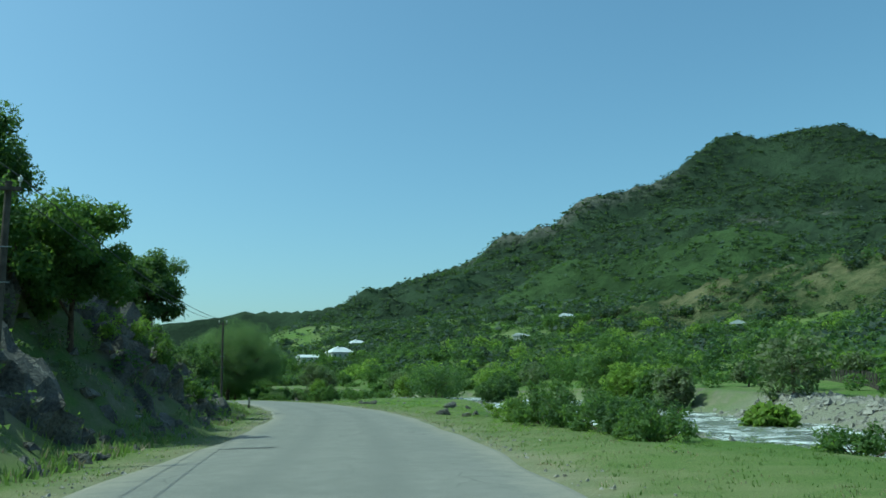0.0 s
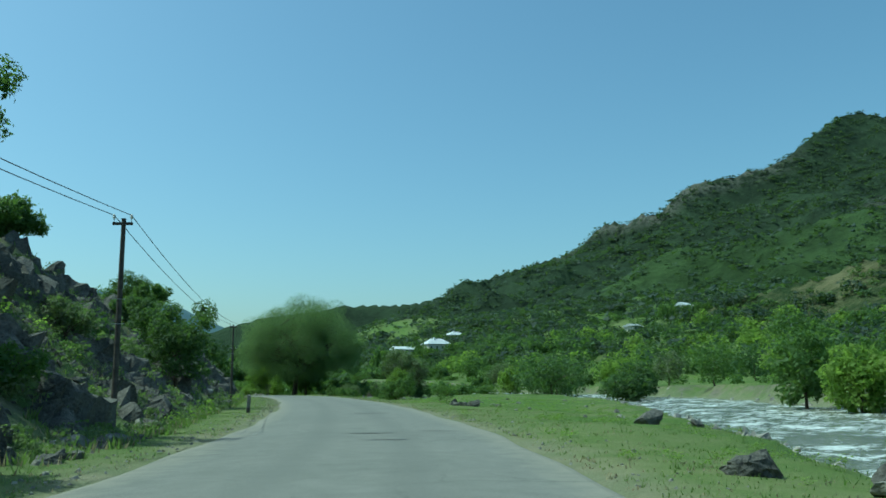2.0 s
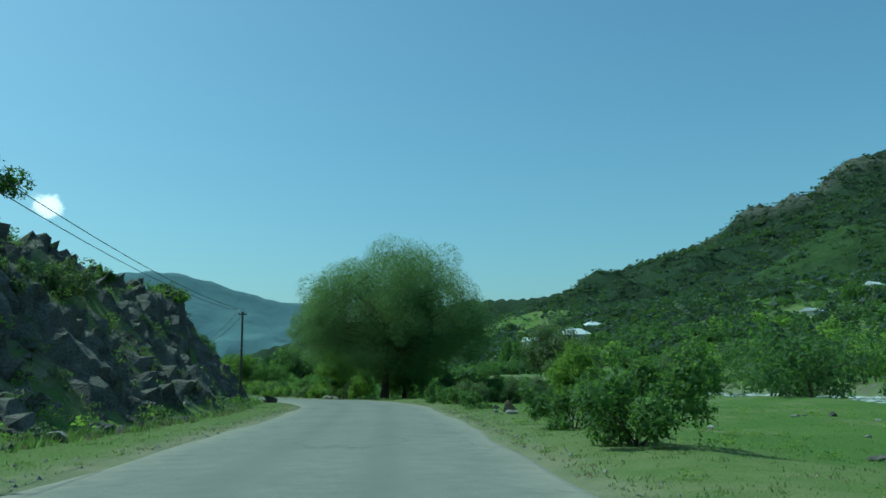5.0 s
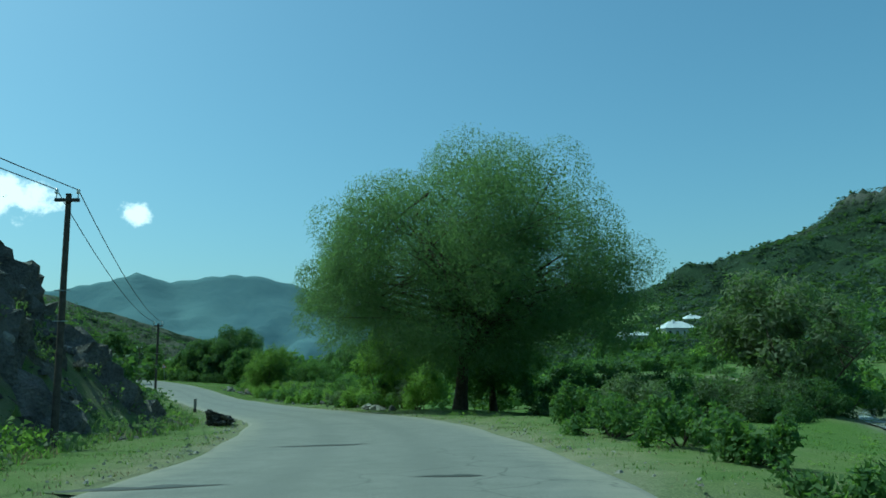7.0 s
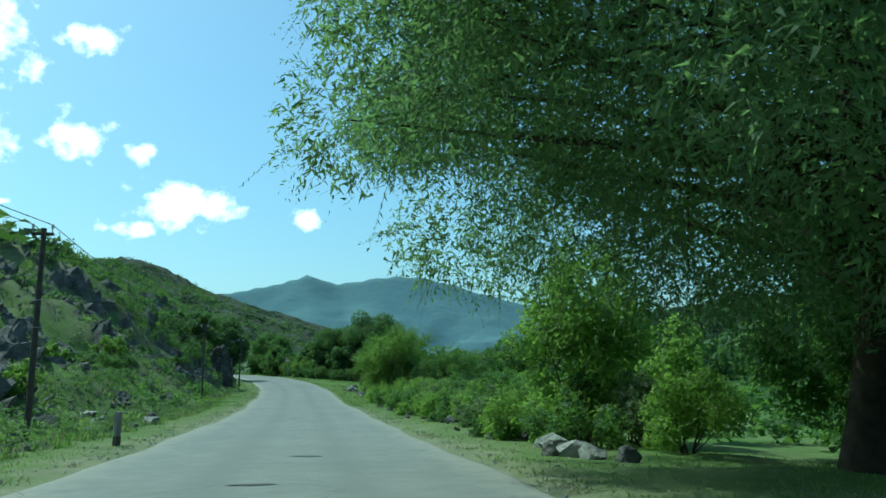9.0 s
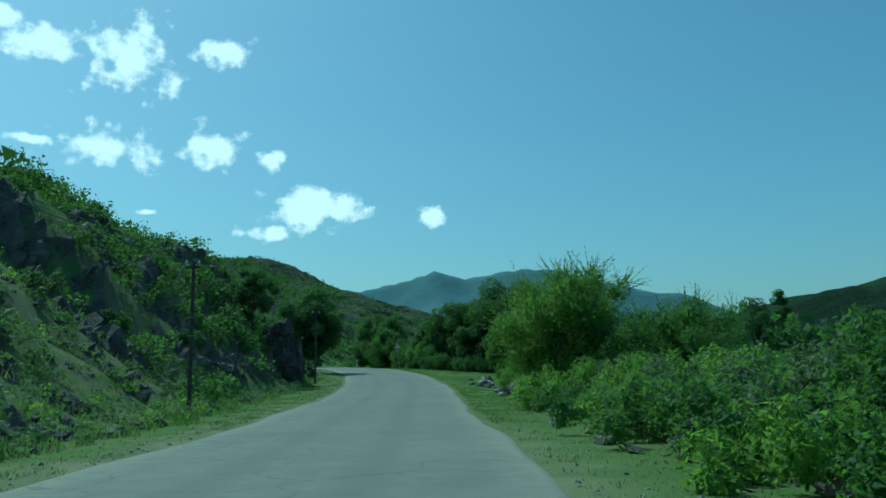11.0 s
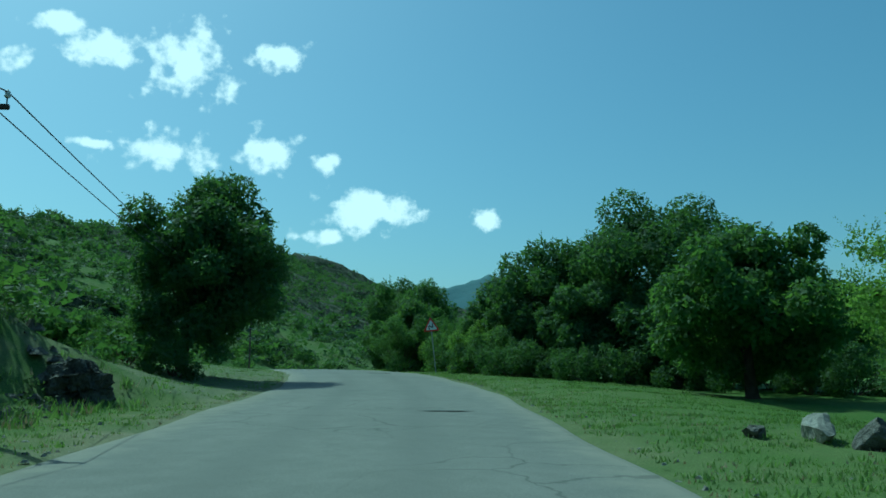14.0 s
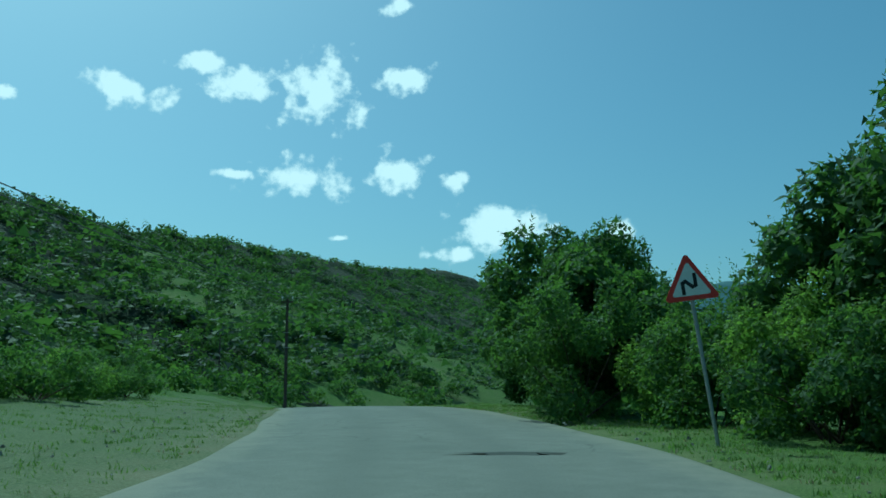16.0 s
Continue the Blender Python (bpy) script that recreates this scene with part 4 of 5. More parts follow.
def past_river(lo, hi):
    def keep(x, y, r):
        ru, _, _ = beside(RIVER, x, y)
        return (ru > lo) & (ru < hi) & (waves(x, y, 60, 61, 2) + 0.5 * r.normal(size=len(x)) > -0.35)
    return keep


def left_of(lo, hi, bias=0.0):
    def keep(x, y, r):
        u, _, _ = beside(ROAD, x, y)
        return (-u > lo) & (-u < hi) & (waves(x, y, 40, 62, 2) + 0.5 * r.normal(size=len(x)) > -0.2 + bias)
    return keep


# garden trees that hide the village houses to their eaves
HOUSES = [(105.5, 452, 18.2, 13, 4.0), (86, 443.6, 15.6, 11, 3.4), (140, 551, 28.9, 11, 4.2), (242, 432, 39.6, 8, 3.2), (243, 281, 22.6, 11, 3.6)]
places, sizes = [], []
rng = np.random.RandomState(66)
for x, y, z, w, h in HOUSES:
    aim = np.array([14.0 - x, 70.0 - y])
    aim /= np.linalg.norm(aim)
    for k in range(16):
        out, across = 7 + 9 * rng.rand(), (k / 15 - 0.5) * (w + 16)
        px, py = x + aim[0] * out - aim[1] * across, y + aim[1] * out + aim[0] * across
        pz = float(surface(np.array([px]), np.array([py]))[0])
        top = z + h - ((1.6 if w > 12 else 0.3) if abs(across) < w / 2 else -1.2) - 0.6 * rng.rand()
        places.append((px, py, pz))
        sizes.append((4.5 + 2 * rng.rand(), max(2.0, (top - pz) / 0.85)))
scatter("garden_trees", places, sizes, LEAF_MID, "green garden trees round the village houses", 67, count=300, leaf=0.15)
# single trees along the far bank
rng = np.random.RandomState(88)
BANK = [(LEAF_MID, "round green tree on the far river bank"), (LEAF_BRIGHT, "bright yellow-green tree on the far river bank"), (LEAF_DARK, "dark green tree on the far river bank"), (LEAF_DUSTY, "dusty green willow on the far river bank")]
GREAT = [(62.7, 95.3, 8.3, 2.9), (60.2, 85.0, 5.9, 2.9), (64.9, 167.2, 8.4, 6.0), (70.3, 146.2, 6.5, 3.4), (56.6, 74.2, 5.3, 2.0), (55.2, 68.3, 5.4, 2.3), (58.4, 152.3, 7.1, 6.8), (63.1, 133.8, 4.5, 3.2), (68.3, 181.3, 8.4, 7.9), (73.5, 157.4, 4.1, 4.0), (59.1, 197.8, 4.0, 2.7), (63.6, 191.1, 6.8, 2.5), (81.3, 120.5, 11.7, 4.2), (42.5, 39.8, 1.8, 1.6)]
for k, (x, y, h, r) in enumerate(GREAT):
    kind = (0, 1, 2, 2, 0, 3, 2, 2, 2, 2, 0, 1, 0, 1)[k]
    tree("bank_tree", x, y, 460 + k, BANK[kind][1], group="trees on the far bank", mat=BANK[kind][0], z=min(height(x, y), -0.3),
         h=h, r=r, bole=0.3, trunk_r=0.16, clumps=34, count=2600, leaf=0.45, width=0.32, low=-0.97, lump=0.36, limbs=6)
for k in range(38):
    i = int(np.interp(k + rng.rand(), [0, 38], [40, 165]))
    t = RIVER[i + 1, :2] - RIVER[i - 1, :2]
    t /= np.linalg.norm(t)
    off = 13.5 + 28 * rng.rand() ** 1.7
    kind = rng.choice([0, 0, 1, 2, 3])
    r = 1.6 + 3.0 * rng.rand() ** 1.3
    tree("bank_tree", RIVER[i, 0] + t[1] * off, RIVER[i, 1] - t[0] * off, 500 + k, BANK[kind][1], group="trees on the far bank", mat=BANK[kind][0],
         h=r * 1.75, r=r, bole=0.4, trunk_r=0.12, clumps=24, count=1200, leaf=0.48, width=0.33, low=-0.95, lump=0.38, limbs=5)
plant("bank_bushes", 315, 520, (25, 140, 0, 330), past_river(13, 40), LEAF_MID, "low green bushes along the far bank", 2.6, 1.9, count=300, leaf=0.15)
plant("riverside_trees", 301, 700, (30, 330, 0, 480), past_river(48, 170), LEAF_DARK, "dark green orchard trees across the river", 8.5, 7.5, count=420, leaf=0.13)
plant("valley_woods", 302, 1300, (20, 420, 0, 700), past_river(75, 360), LEAF_FAR, "dark green trees across the valley", 9.0, 7.0, count=260, leaf=0.16)
plant("bright_orchard", 303, 330, (30, 330, 0, 430), past_river(48, 200), LEAF_BRIGHT, "bright green fruit trees across the river", 7.5, 7.0, count=420, leaf=0.13)
plant("mountain_woods", 304, 20000, (0, 1500, 350, 1500), lambda x, y, r: (waves(x, y, 260, 63, 3) + 0.6 * r.normal(size=len(x)) > -0.45) & (np.hypot(x, y) > 520), LEAF_FAR, "dense woods on the mountain", 9.5, 5.0, count=26, leaf=0.36)
plant("terrace_shrubs", 305, 1300, (190, 420, 150, 500), lambda x, y, r: r.rand(len(x)) < 0.8, LEAF_DARK, "shrubs on the dry terraces", 4.5, 3.2, count=90, leaf=0.24)
plant("hill_shrubs", 306, 8000, (-420, -20, 150, 800), left_of(22, 420), LEAF_FAR, "dull green shrubs on the hillside", 3.6, 2.4, count=60, leaf=0.28)
plant("hill_trees", 316, 420, (-300, -40, 235, 700), left_of(40, 300, 0.3), LEAF_DARK, "dark upright trees standing out of the hillside scrub", 2.4, 4.4, count=200, leaf=0.17)
plant("dark_hill_shrubs", 307, 5000, (-420, -20, 150, 800), left_of(26, 420, 0.1), LEAF_DARK, "dark shrubs on the hillside", 3.6, 3.0, count=60, leaf=0.28)
plant("far_hill_scrub", 325, 3600, (-470, -150, 380, 860), lambda x, y, r: waves(x, y, 40, 71, 3) + 0.5 * r.normal(size=len(x)) > -0.25, LEAF_DARK, "dark scrub over the far hillside", 3.4, 2.6, count=26, leaf=0.36)
plant("near_hill_shrubs", 313, 2600, (-270, -50, 240, 480), left_of(20, 260, -0.3), LEAF_DARK, "dense green scrub on the hillside", 3.2, 2.2, count=110, leaf=0.2)
plant("dull_hill_shrubs", 317, 2400, (-270, -50, 240, 480), left_of(20, 260, -0.3), LEAF_FAR, "dull green scrub on the hillside", 2.6, 2.0, count=110, leaf=0.2)
plant("dark_near_shrubs", 318, 420, (-110, 0, 236, 340), left_of(13, 80, -0.2), LEAF_DARK, "dark shrubs at the hill's foot", 2.2, 2.2, count=420, leaf=0.12)
plant("near_shrubs", 308, 800, (-110, 0, 232, 340), left_of(13, 80, -0.4), LEAF_MID, "dense green shrubs at the hill's foot", 2.6, 2.0, count=420, leaf=0.12)
plant("slope_shrubs", 309, 1500, (-70, 6, -10, 235), left_of(6.5, 70, 0.0), LEAF_DARK, "low shrubs on the rocky slope", 1.5, 1.2, count=300, leaf=0.1, bole=0.02)
plant("slope_bushes", 314, 620, (-70, 6, -10, 235), left_of(9, 70, 0.15), LEAF_DUSTY, "dusty green bushes on the rocky slope", 1.9, 1.4, count=420, leaf=0.085)
tree("crag_tree", -29.3, 216.4, 49, "dark juniper tree rooted on the crag", mat=LEAF_DARK, h=5.5, r=1.3, bole=2.3, trunk_r=0.12, clumps=22, count=6500, leaf=0.13, width=0.08, low=-0.9, lump=0.4)
plant("dark_crag_bushes", 324, 260, (-44, -20, 204, 229), left_of(8.5, 24, -0.6), LEAF_DARK, "dark bushes over the crag", 1.9, 1.7, count=300, leaf=0.1, bole=0.05)
plant("crag_bushes", 322, 300, (-42, -18, 198, 229), left_of(7.5, 22, -0.5), LEAF_MID, "low green bushes over the crag and its slope", 1.5, 1.2, count=220, leaf=0.11, bole=0.05)
plant("village_slope_woods", 323, 700, (10, 190, 425, 660), past_river(14, 400), LEAF_FAR, "dark woods on the slope behind the village", 8.0, 6.0, count=120, leaf=0.2)
plant("slope_herbs", 310, 9000, (-40, 10, -10, 228), left_of(5.5, 22, -0.9), LEAF_DUSTY, "dusty green tufts on the rocky slope", 0.6, 0.6, count=100, leaf=0.14, bole=0.05)
plant("bright_slope_herbs", 320, 1800, (-40, 10, -10, 228), left_of(5.5, 30, -0.2), LEAF_BRIGHT, "yellow-green tufts on the rocky slope", 0.7, 0.6, count=120, leaf=0.13, bole=0.0)
plant("village_trees", 319, 420, (35, 150, 372, 445), lambda x, y, r: beside(RIVER, x, y)[0] > 14, LEAF_DARK, "dark garden trees below the village", 6.5, 6.0, count=300, leaf=0.15)
plant("bend_woods", 311, 800, (-190, 80, 300, 430), lambda x, y, r: (beside(ROAD, x, y)[0] > 12) & (beside(RIVER, x, y)[0] < -14), LEAF_DARK, "dark trees beyond the bend", 7.5, 8.0, count=340, leaf=0.15)
plant("meadow_tufts", 321, 2600, (12, 45, 8, 145), lambda x, y, r: (beside(ROAD, x, y)[0] > 4.6) & (beside(RIVER, x, y)[0] < -8) & (waves(x, y, 8, 64, 2) + 0.4 * r.normal(size=len(x)) > 0.1), LEAF_BRIGHT, "coarse green tufts scattered over the meadow", 0.4, 0.18, count=80, leaf=0.14, bole=0.05)
plant("bend_bushes", 312, 300, (-10, 55, 165, 262), lambda x, y, r: (beside(ROAD, x, y)[0] > 15) & (beside(RIVER, x, y)[0] < -14), LEAF_MID, "green thicket beside the river meadow", 3.0, 2.2, count=420, leaf=0.13)

# ---- rocks ----


def rock_form(seed, subdiv=3, cuts=12, rough=0.06):
    """An angular stone of about unit radius: a ball cut by planes, then roughened."""
    r = np.random.RandomState(seed)
    bm = bmesh.new()
    bmesh.ops.create_icosphere(bm, subdivisions=subdiv, radius=1.15)
    v = np.array([p.co for p in bm.verts])
    for _ in range(cuts):
        n = r.normal(size=3)
        n /= np.linalg.norm(n)
        d = v @ n - (0.45 + 0.4 * r.rand())
        v -= np.maximum(d, 0)[:, None] * n
    n = v / np.linalg.norm(v, axis=1, keepdims=True)
    v += n * rough * (waves(v[:, 0] * 3 + v[:, 2] * 2, v[:, 1] * 3 - v[:, 2], 2.2, seed, 3))[:, None]
    if subdiv > 4:                          # beds and clefts
        v += n * (0.16 * (0.5 - np.abs(waves(v[:, 0] * 2 + v[:, 1], v[:, 2] * 3 + v[:, 1], 1.1, seed + 1, 4))))[:, None]
        v[:, 2] += 0.05 * np.sin(v[:, 2] * 16 + 3 * v[:, 0])
    for p, c in zip(bm.verts, v):
        p.co = c
    me = bpy.data.meshes.new("rock")
    bm.to_mesh(me)
    bm.free()
    return me


def rock_set(mat, seeds, subdiv, cuts, rough=0.06):
    out = []
    for s in seeds:
        me = rock_form(s, subdiv, cuts, rough)
        me.materials.append(mat)
        out.append(me)
    return out


ROCKS_DARK = rock_set(ROCK, range(900, 906), 3, 22, 0.1)
ROCKS_PALE = rock_set(ROCK_PALE, range(910, 914), 3, 12)
ROCKS_RED = rock_set(ROCK_RED, range(920, 922), 3, 12)
CRAGS = rock_set(ROCK, range(930, 936), 5, 26, 0.13)


def rock(me, x, y, sx, sy, sz, label, group, name="rock", sink=0.3, turn=0, dz=0.0, tilt=0):
    ob = thing(name, me, None, label, "rock", group, at=pose(x, y, height(x, y) + sz * (1 - sink) * 0.55 + dz, tilt, tilt * 0.6, turn) @ Matrix.Diagonal((sx, sy, sz, 1)))
    return ob


# outcrops that break through the left-hand slope
CRAG_PLACES = [(8.9, 138.6, 0.8, 1.2, 0.5), (-24.5, 207, 1.2, 1.6, 1.0), (-32.6, 219.6, 1.3, 1.8, 1.4), (-33.8, 222.5, 1.3, 1.6, 1.4), (-32.0, 227.4, 0.9, 1.2, 0.9)]
for k, (x, y, sx, sy, sz) in enumerate(CRAG_PLACES):
    rock(CRAGS[k % 6], x, y, sx, sy, sz, "dark weathered rock outcrop on the slope", "outcrops on the slope", "rock_outcrop", 0.75, 37 * k, tilt=(k * 13) % 17 - 8)
rock(CRAGS[2], -28.9, 219.2, 2.2, 2.4, 2.9, "dark weathered rock outcrop on the slope", "outcrops on the slope", "rock_outcrop", 0.75, 74, tilt=9)
rock(CRAGS[4], -28.8, 218.9, 1.4, 1.6, 1.6, "pointed dark boulder crowning the crag", "outcrops on the slope", "rock_outcrop", 0.75, 120, dz=4.0 - height(-28.8, 218.9), tilt=22)


def blocks(p, q, size, seed, tilt):
    """Broken rock: each cell a tilted facet at a height of its own."""
    r = np.random.RandomState(seed)
    tab = r.rand(64, 64, 5)
    i0, j0 = np.floor(p / size).astype(int), np.floor(q / size).astype(int)
    best, h = np.full(p.shape, 1e9), np.zeros(p.shape)
    for di in (-1, 0, 1):
        for dj in (-1, 0, 1):
            c = tab[(i0 + di) % 64, (j0 + dj) % 64]
            dx, dy = p / size - (i0 + di + c[..., 0]), q / size - (j0 + dj + c[..., 1])
            d = dx * dx + dy * dy
            near = d < best
            best = np.where(near, d, best)
            h = np.where(near, c[..., 2] - 0.5 + tilt * (dx * (c[..., 3] - 0.5) + dy * (c[..., 4] - 0.5)) * 2, h)
    return h * size


ROCK_SHOW = np.array([(-20, 0.25), (20, 0.2), (50, 0.15), (66, 0.2), (88, 0.35), (104, 0.3), (137, 0.5), (143, -0.25), (160, -0.1), (190, -0.1), (210, 0.05), (222, 0.3), (226, 0.4), (231, -2.5), (300, -3)])


def build_rock_face():
    """Bare rock that breaks through the soil all along the left-hand slope."""
    y = np.arange(-6, 236, 0.28)
    road = np.stack([np.interp(y, ROAD[:, 1], ROAD[:, k]) for k in range(2)], 1)
    t = np.gradient(road, axis=0)
    t /= np.linalg.norm(t, axis=1, keepdims=True)
    d = np.arange(-0.5, 17, 0.26)
    off = HALF + np.interp(y, LEFT[:, 0], LEFT[:, 1])[:, None] + d[None]
    X, Y = road[:, :1] - t[:, 1:] * off, road[:, 1:] + t[:, :1] * off
    z, rocky, _, _ = (v.reshape(X.shape) for v in land(X, Y))
    warp = waves(X, Y, 5, 91, 2)
    p, q = np.broadcast_to(y[:, None], X.shape) + 0.8 * warp + 0.5 * d, np.broadcast_to(d[None], X.shape) * 1.5 + 0.8 * waves(X, Y, 6, 92, 2)
    h = 0.34 * blocks(p, q, 2.1, 93, 0.8) + 0.6 * blocks(p, q, 0.85, 94, 1.1) + 0.6 * blocks(p, q, 0.4, 95, 1.1)
    show = waves(X, Y, 8, 96, 3) + 0.35 * waves(X, Y, 2.5, 97, 2) + np.interp(y, ROCK_SHOW[:, 0], ROCK_SHOW[:, 1])[:, None]
    rise = -0.5 + 0.68 * smoothstep(-0.25, 0.35, show) * smoothstep(-0.3, 1.2, d)[None] * smoothstep(17, 13, d)[None]
    push = np.clip(h, -0.45, 0.5) * smoothstep(-0.3, 0.2, show)
    z = z + rise + push * 0.75
    X, Y = X + t[:, 1:] * push * 0.95, Y - t[:, :1] * push * 0.95
    me = mesh_of("rock_face", np.stack([X, Y, z], -1).reshape(-1, 3), grid_faces(len(d), len(y)))
    thing("rock_face", me, ROCK, "broken grey bedrock breaking through the roadside slope", "rock face", kind="structure")


build_rock_face()
# stones on the meadow and along the hedge
NEAR_MEADOW_ROCKS = [(23.5, 50.6, 0.9, 0.7, 0.62, 0), (24.3, 49.2, 0.4, 0.35, 0.28, 0), (18.7, 35.0, 0.5, 0.42, 0.3, 1), (19.6, 36.2, 0.45, 0.4, 0.32, 0), (20.4, 36.6, 0.4, 0.3, 0.26, 0),
                     (19.3, 31.6, 0.55, 0.4, 0.35, 1), (23.9, 73.7, 0.78, 0.65, 0.58, 0), (23.1, 74.6, 0.45, 0.4, 0.3, 0), (24.0, 76.2, 0.6, 0.5, 0.42, 0), (24.5, 75.4, 0.45, 0.4, 0.3, 1),
                     (23.4, 76.6, 0.4, 0.35, 0.3, 0), (24.3, 80.0, 0.8, 0.65, 0.55, 0), (25.0, 78.8, 0.4, 0.35, 0.3, 0)]
FAR_MEADOW_ROCKS = [(26.0, 75.6, 0.5, 0.4, 0.35, 0), (23.1, 112.6, 0.52, 0.48, 0.66, 2), (28.0, 120.7, 1.5, 0.9, 0.55, 2), (23.0, 118.6, 0.45, 0.4, 0.34, 0), (23.0, 111.8, 0.42, 0.36, 0.26, 1),
                    (22.9, 116.0, 0.4, 0.3, 0.3, 0), (22.3, 111.4, 0.3, 0.26, 0.22, 1), (12.2, 159.4, 0.85, 0.6, 0.45, 1), (13.2, 158.6, 0.55, 0.5, 0.36, 0), (11.4, 160.6, 0.5, 0.4, 0.3, 1),
                    (10.4, 164.2, 0.4, 0.35, 0.28, 0), (11.4, 161.3, 0.75, 0.5, 0.45, 1), (12.0, 160.4, 0.6, 0.5, 0.4, 0)]
HEDGE_ROCKS = [(12.4, 159.0, 0.65, 0.55, 0.45, 1), (11.6, 159.3, 0.4, 0.35, 0.3, 0), (5.9, 175.2, 0.7, 0.5, 0.4, 0), (6.6, 173.4, 0.5, 0.45, 0.34, 1), (0.6, 191.2, 0.7, 0.5, 0.42, 0),
               (1.4, 189.6, 0.5, 0.4, 0.3, 1), (3.0, 184, 0.55, 0.45, 0.35, 0), (-7.7, 206.9, 0.85, 0.8, 0.85, 0), (-9.9, 209.8, 0.4, 0.35, 0.3, 1), (-11.7, 214.6, 0.5, 0.45, 0.3, 1),
               (-11.6, 217.6, 0.65, 0.55, 0.75, 2), (-11.0, 216.0, 0.7, 0.5, 0.4, 1), (-9.6, 214.6, 0.8, 0.55, 0.42, 2)]
BEND_ROCKS = [(-13.0, 219.8, 0.45, 0.4, 0.2, 1), (-12.8, 221.0, 0.8, 0.7, 0.95, 1), (-15.0, 221.6, 0.72, 0.6, 0.7, 0), (-16.2, 222.6, 0.45, 0.4, 0.3, 0), (-17.2, 227.6, 0.75, 0.55, 0.5, 1),
              (-18.0, 227.0, 0.4, 0.3, 0.24, 0), (-6.0, 205.6, 0.5, 0.4, 0.3, 1), (-5.0, 203.8, 0.4, 0.4, 0.3, 1), (18.1, 37.0, 0.8, 0.6, 0.5, 0), (-13.7, 222.6, 1.0, 0.8, 0.9, 0), (-13.4, 221.3, 0.42, 0.4, 0.42, 1), (-14.5, 221.8, 0.36, 0.3, 0.3, 1), (-16.5, 226.7, 0.6, 0.5, 0.42, 0),
              (-11.8, 218.6, 0.8, 0.7, 0.7, 0), (-13.8, 227.3, 0.8, 0.7, 0.6, 1), (-4.2, 201.5, 0.35, 0.3, 0.25, 0)]
RIGHT_ROCKS = NEAR_MEADOW_ROCKS + FAR_MEADOW_ROCKS + HEDGE_ROCKS + BEND_ROCKS
SETS = (ROCKS_DARK, ROCKS_PALE, ROCKS_RED)
NAMES = ("dark angular boulder in the grass", "pale grey boulder in the grass", "reddish brown boulder beside the hedge")
for k, (x, y, sx, sy, sz, kind) in enumerate(RIGHT_ROCKS):
    rock(SETS[kind][k % len(SETS[kind])], x, y, sx * 0.66, sy * 0.66, sz * 0.7, NAMES[kind], "boulders on the meadow side", sink=0.35, turn=53 * k, tilt=(k * 29) % 31 - 15)
rng = np.random.RandomState(5)
for k in range(190):                        # fallen stones along the foot of the left slope
    y = rng.uniform(4, 222)
    x0 = np.interp(y, ROAD[:, 1], ROAD[:, 0]) - HALF - np.interp(y, LEFT[:, 0], LEFT[:, 1])
    x = x0 - abs(rng.normal()) * 2.2 + 0.7
    s = 0.12 + 0.34 * rng.rand() ** 2.2
    kind = rng.choice([0, 0, 0, 1])
    rock(SETS[kind][k % len(SETS[kind])], x, y, s * (0.9 + 0.5 * rng.rand()), s, s * (0.55 + 0.3 * rng.rand()), ("dark fallen stone at the slope's foot", "pale fallen stone at the slope's foot")[kind], "fallen stones", sink=0.3, turn=rng.rand() * 360, tilt=rng.rand() * 30 - 15)
for k in range(46):                         # a broken row of stones along the hedge's foot
    y = 164 + 30 * k / 17 if k < 18 else 203 + 21 * (k - 18) / 27
    e = 5.5 + 0.35 * rng.normal() if k < 18 else 6.6 + 0.4 * rng.normal()
    x = np.interp(y, ROAD[:, 1], ROAD[:, 0]) + e * 1.08
    big = 0.13 + (0.2 if k < 18 else 0.3) * rng.rand() ** 1.6
    kind = rng.choice([0, 0, 0, 1, 2])
    rock(SETS[kind][k % len(SETS[kind])], x, y, big * (1.0 + 0.5 * rng.rand()), big, big * (0.65 + 0.3 * rng.rand()), NAMES[kind].replace(" in the grass", " beside the hedge"), "stones along the hedge", sink=0.3, turn=rng.rand() * 360, tilt=rng.rand() * 40 - 20)
for k in range(45):                         # small stones over the meadow
    y, e = rng.uniform(20, 120), rng.uniform(4, 22)
    x = np.interp(y, ROAD[:, 1], ROAD[:, 0]) + HALF + e
    s = 0.1 + 0.14 * rng.rand()
    rock(ROCKS_PALE[k % 4] if k % 3 else ROCKS_DARK[k % 6], x, y, s * 1.3, s, s * 0.7, "small stone lying on the meadow", "meadow stones", sink=0.3, turn=rng.rand() * 360)


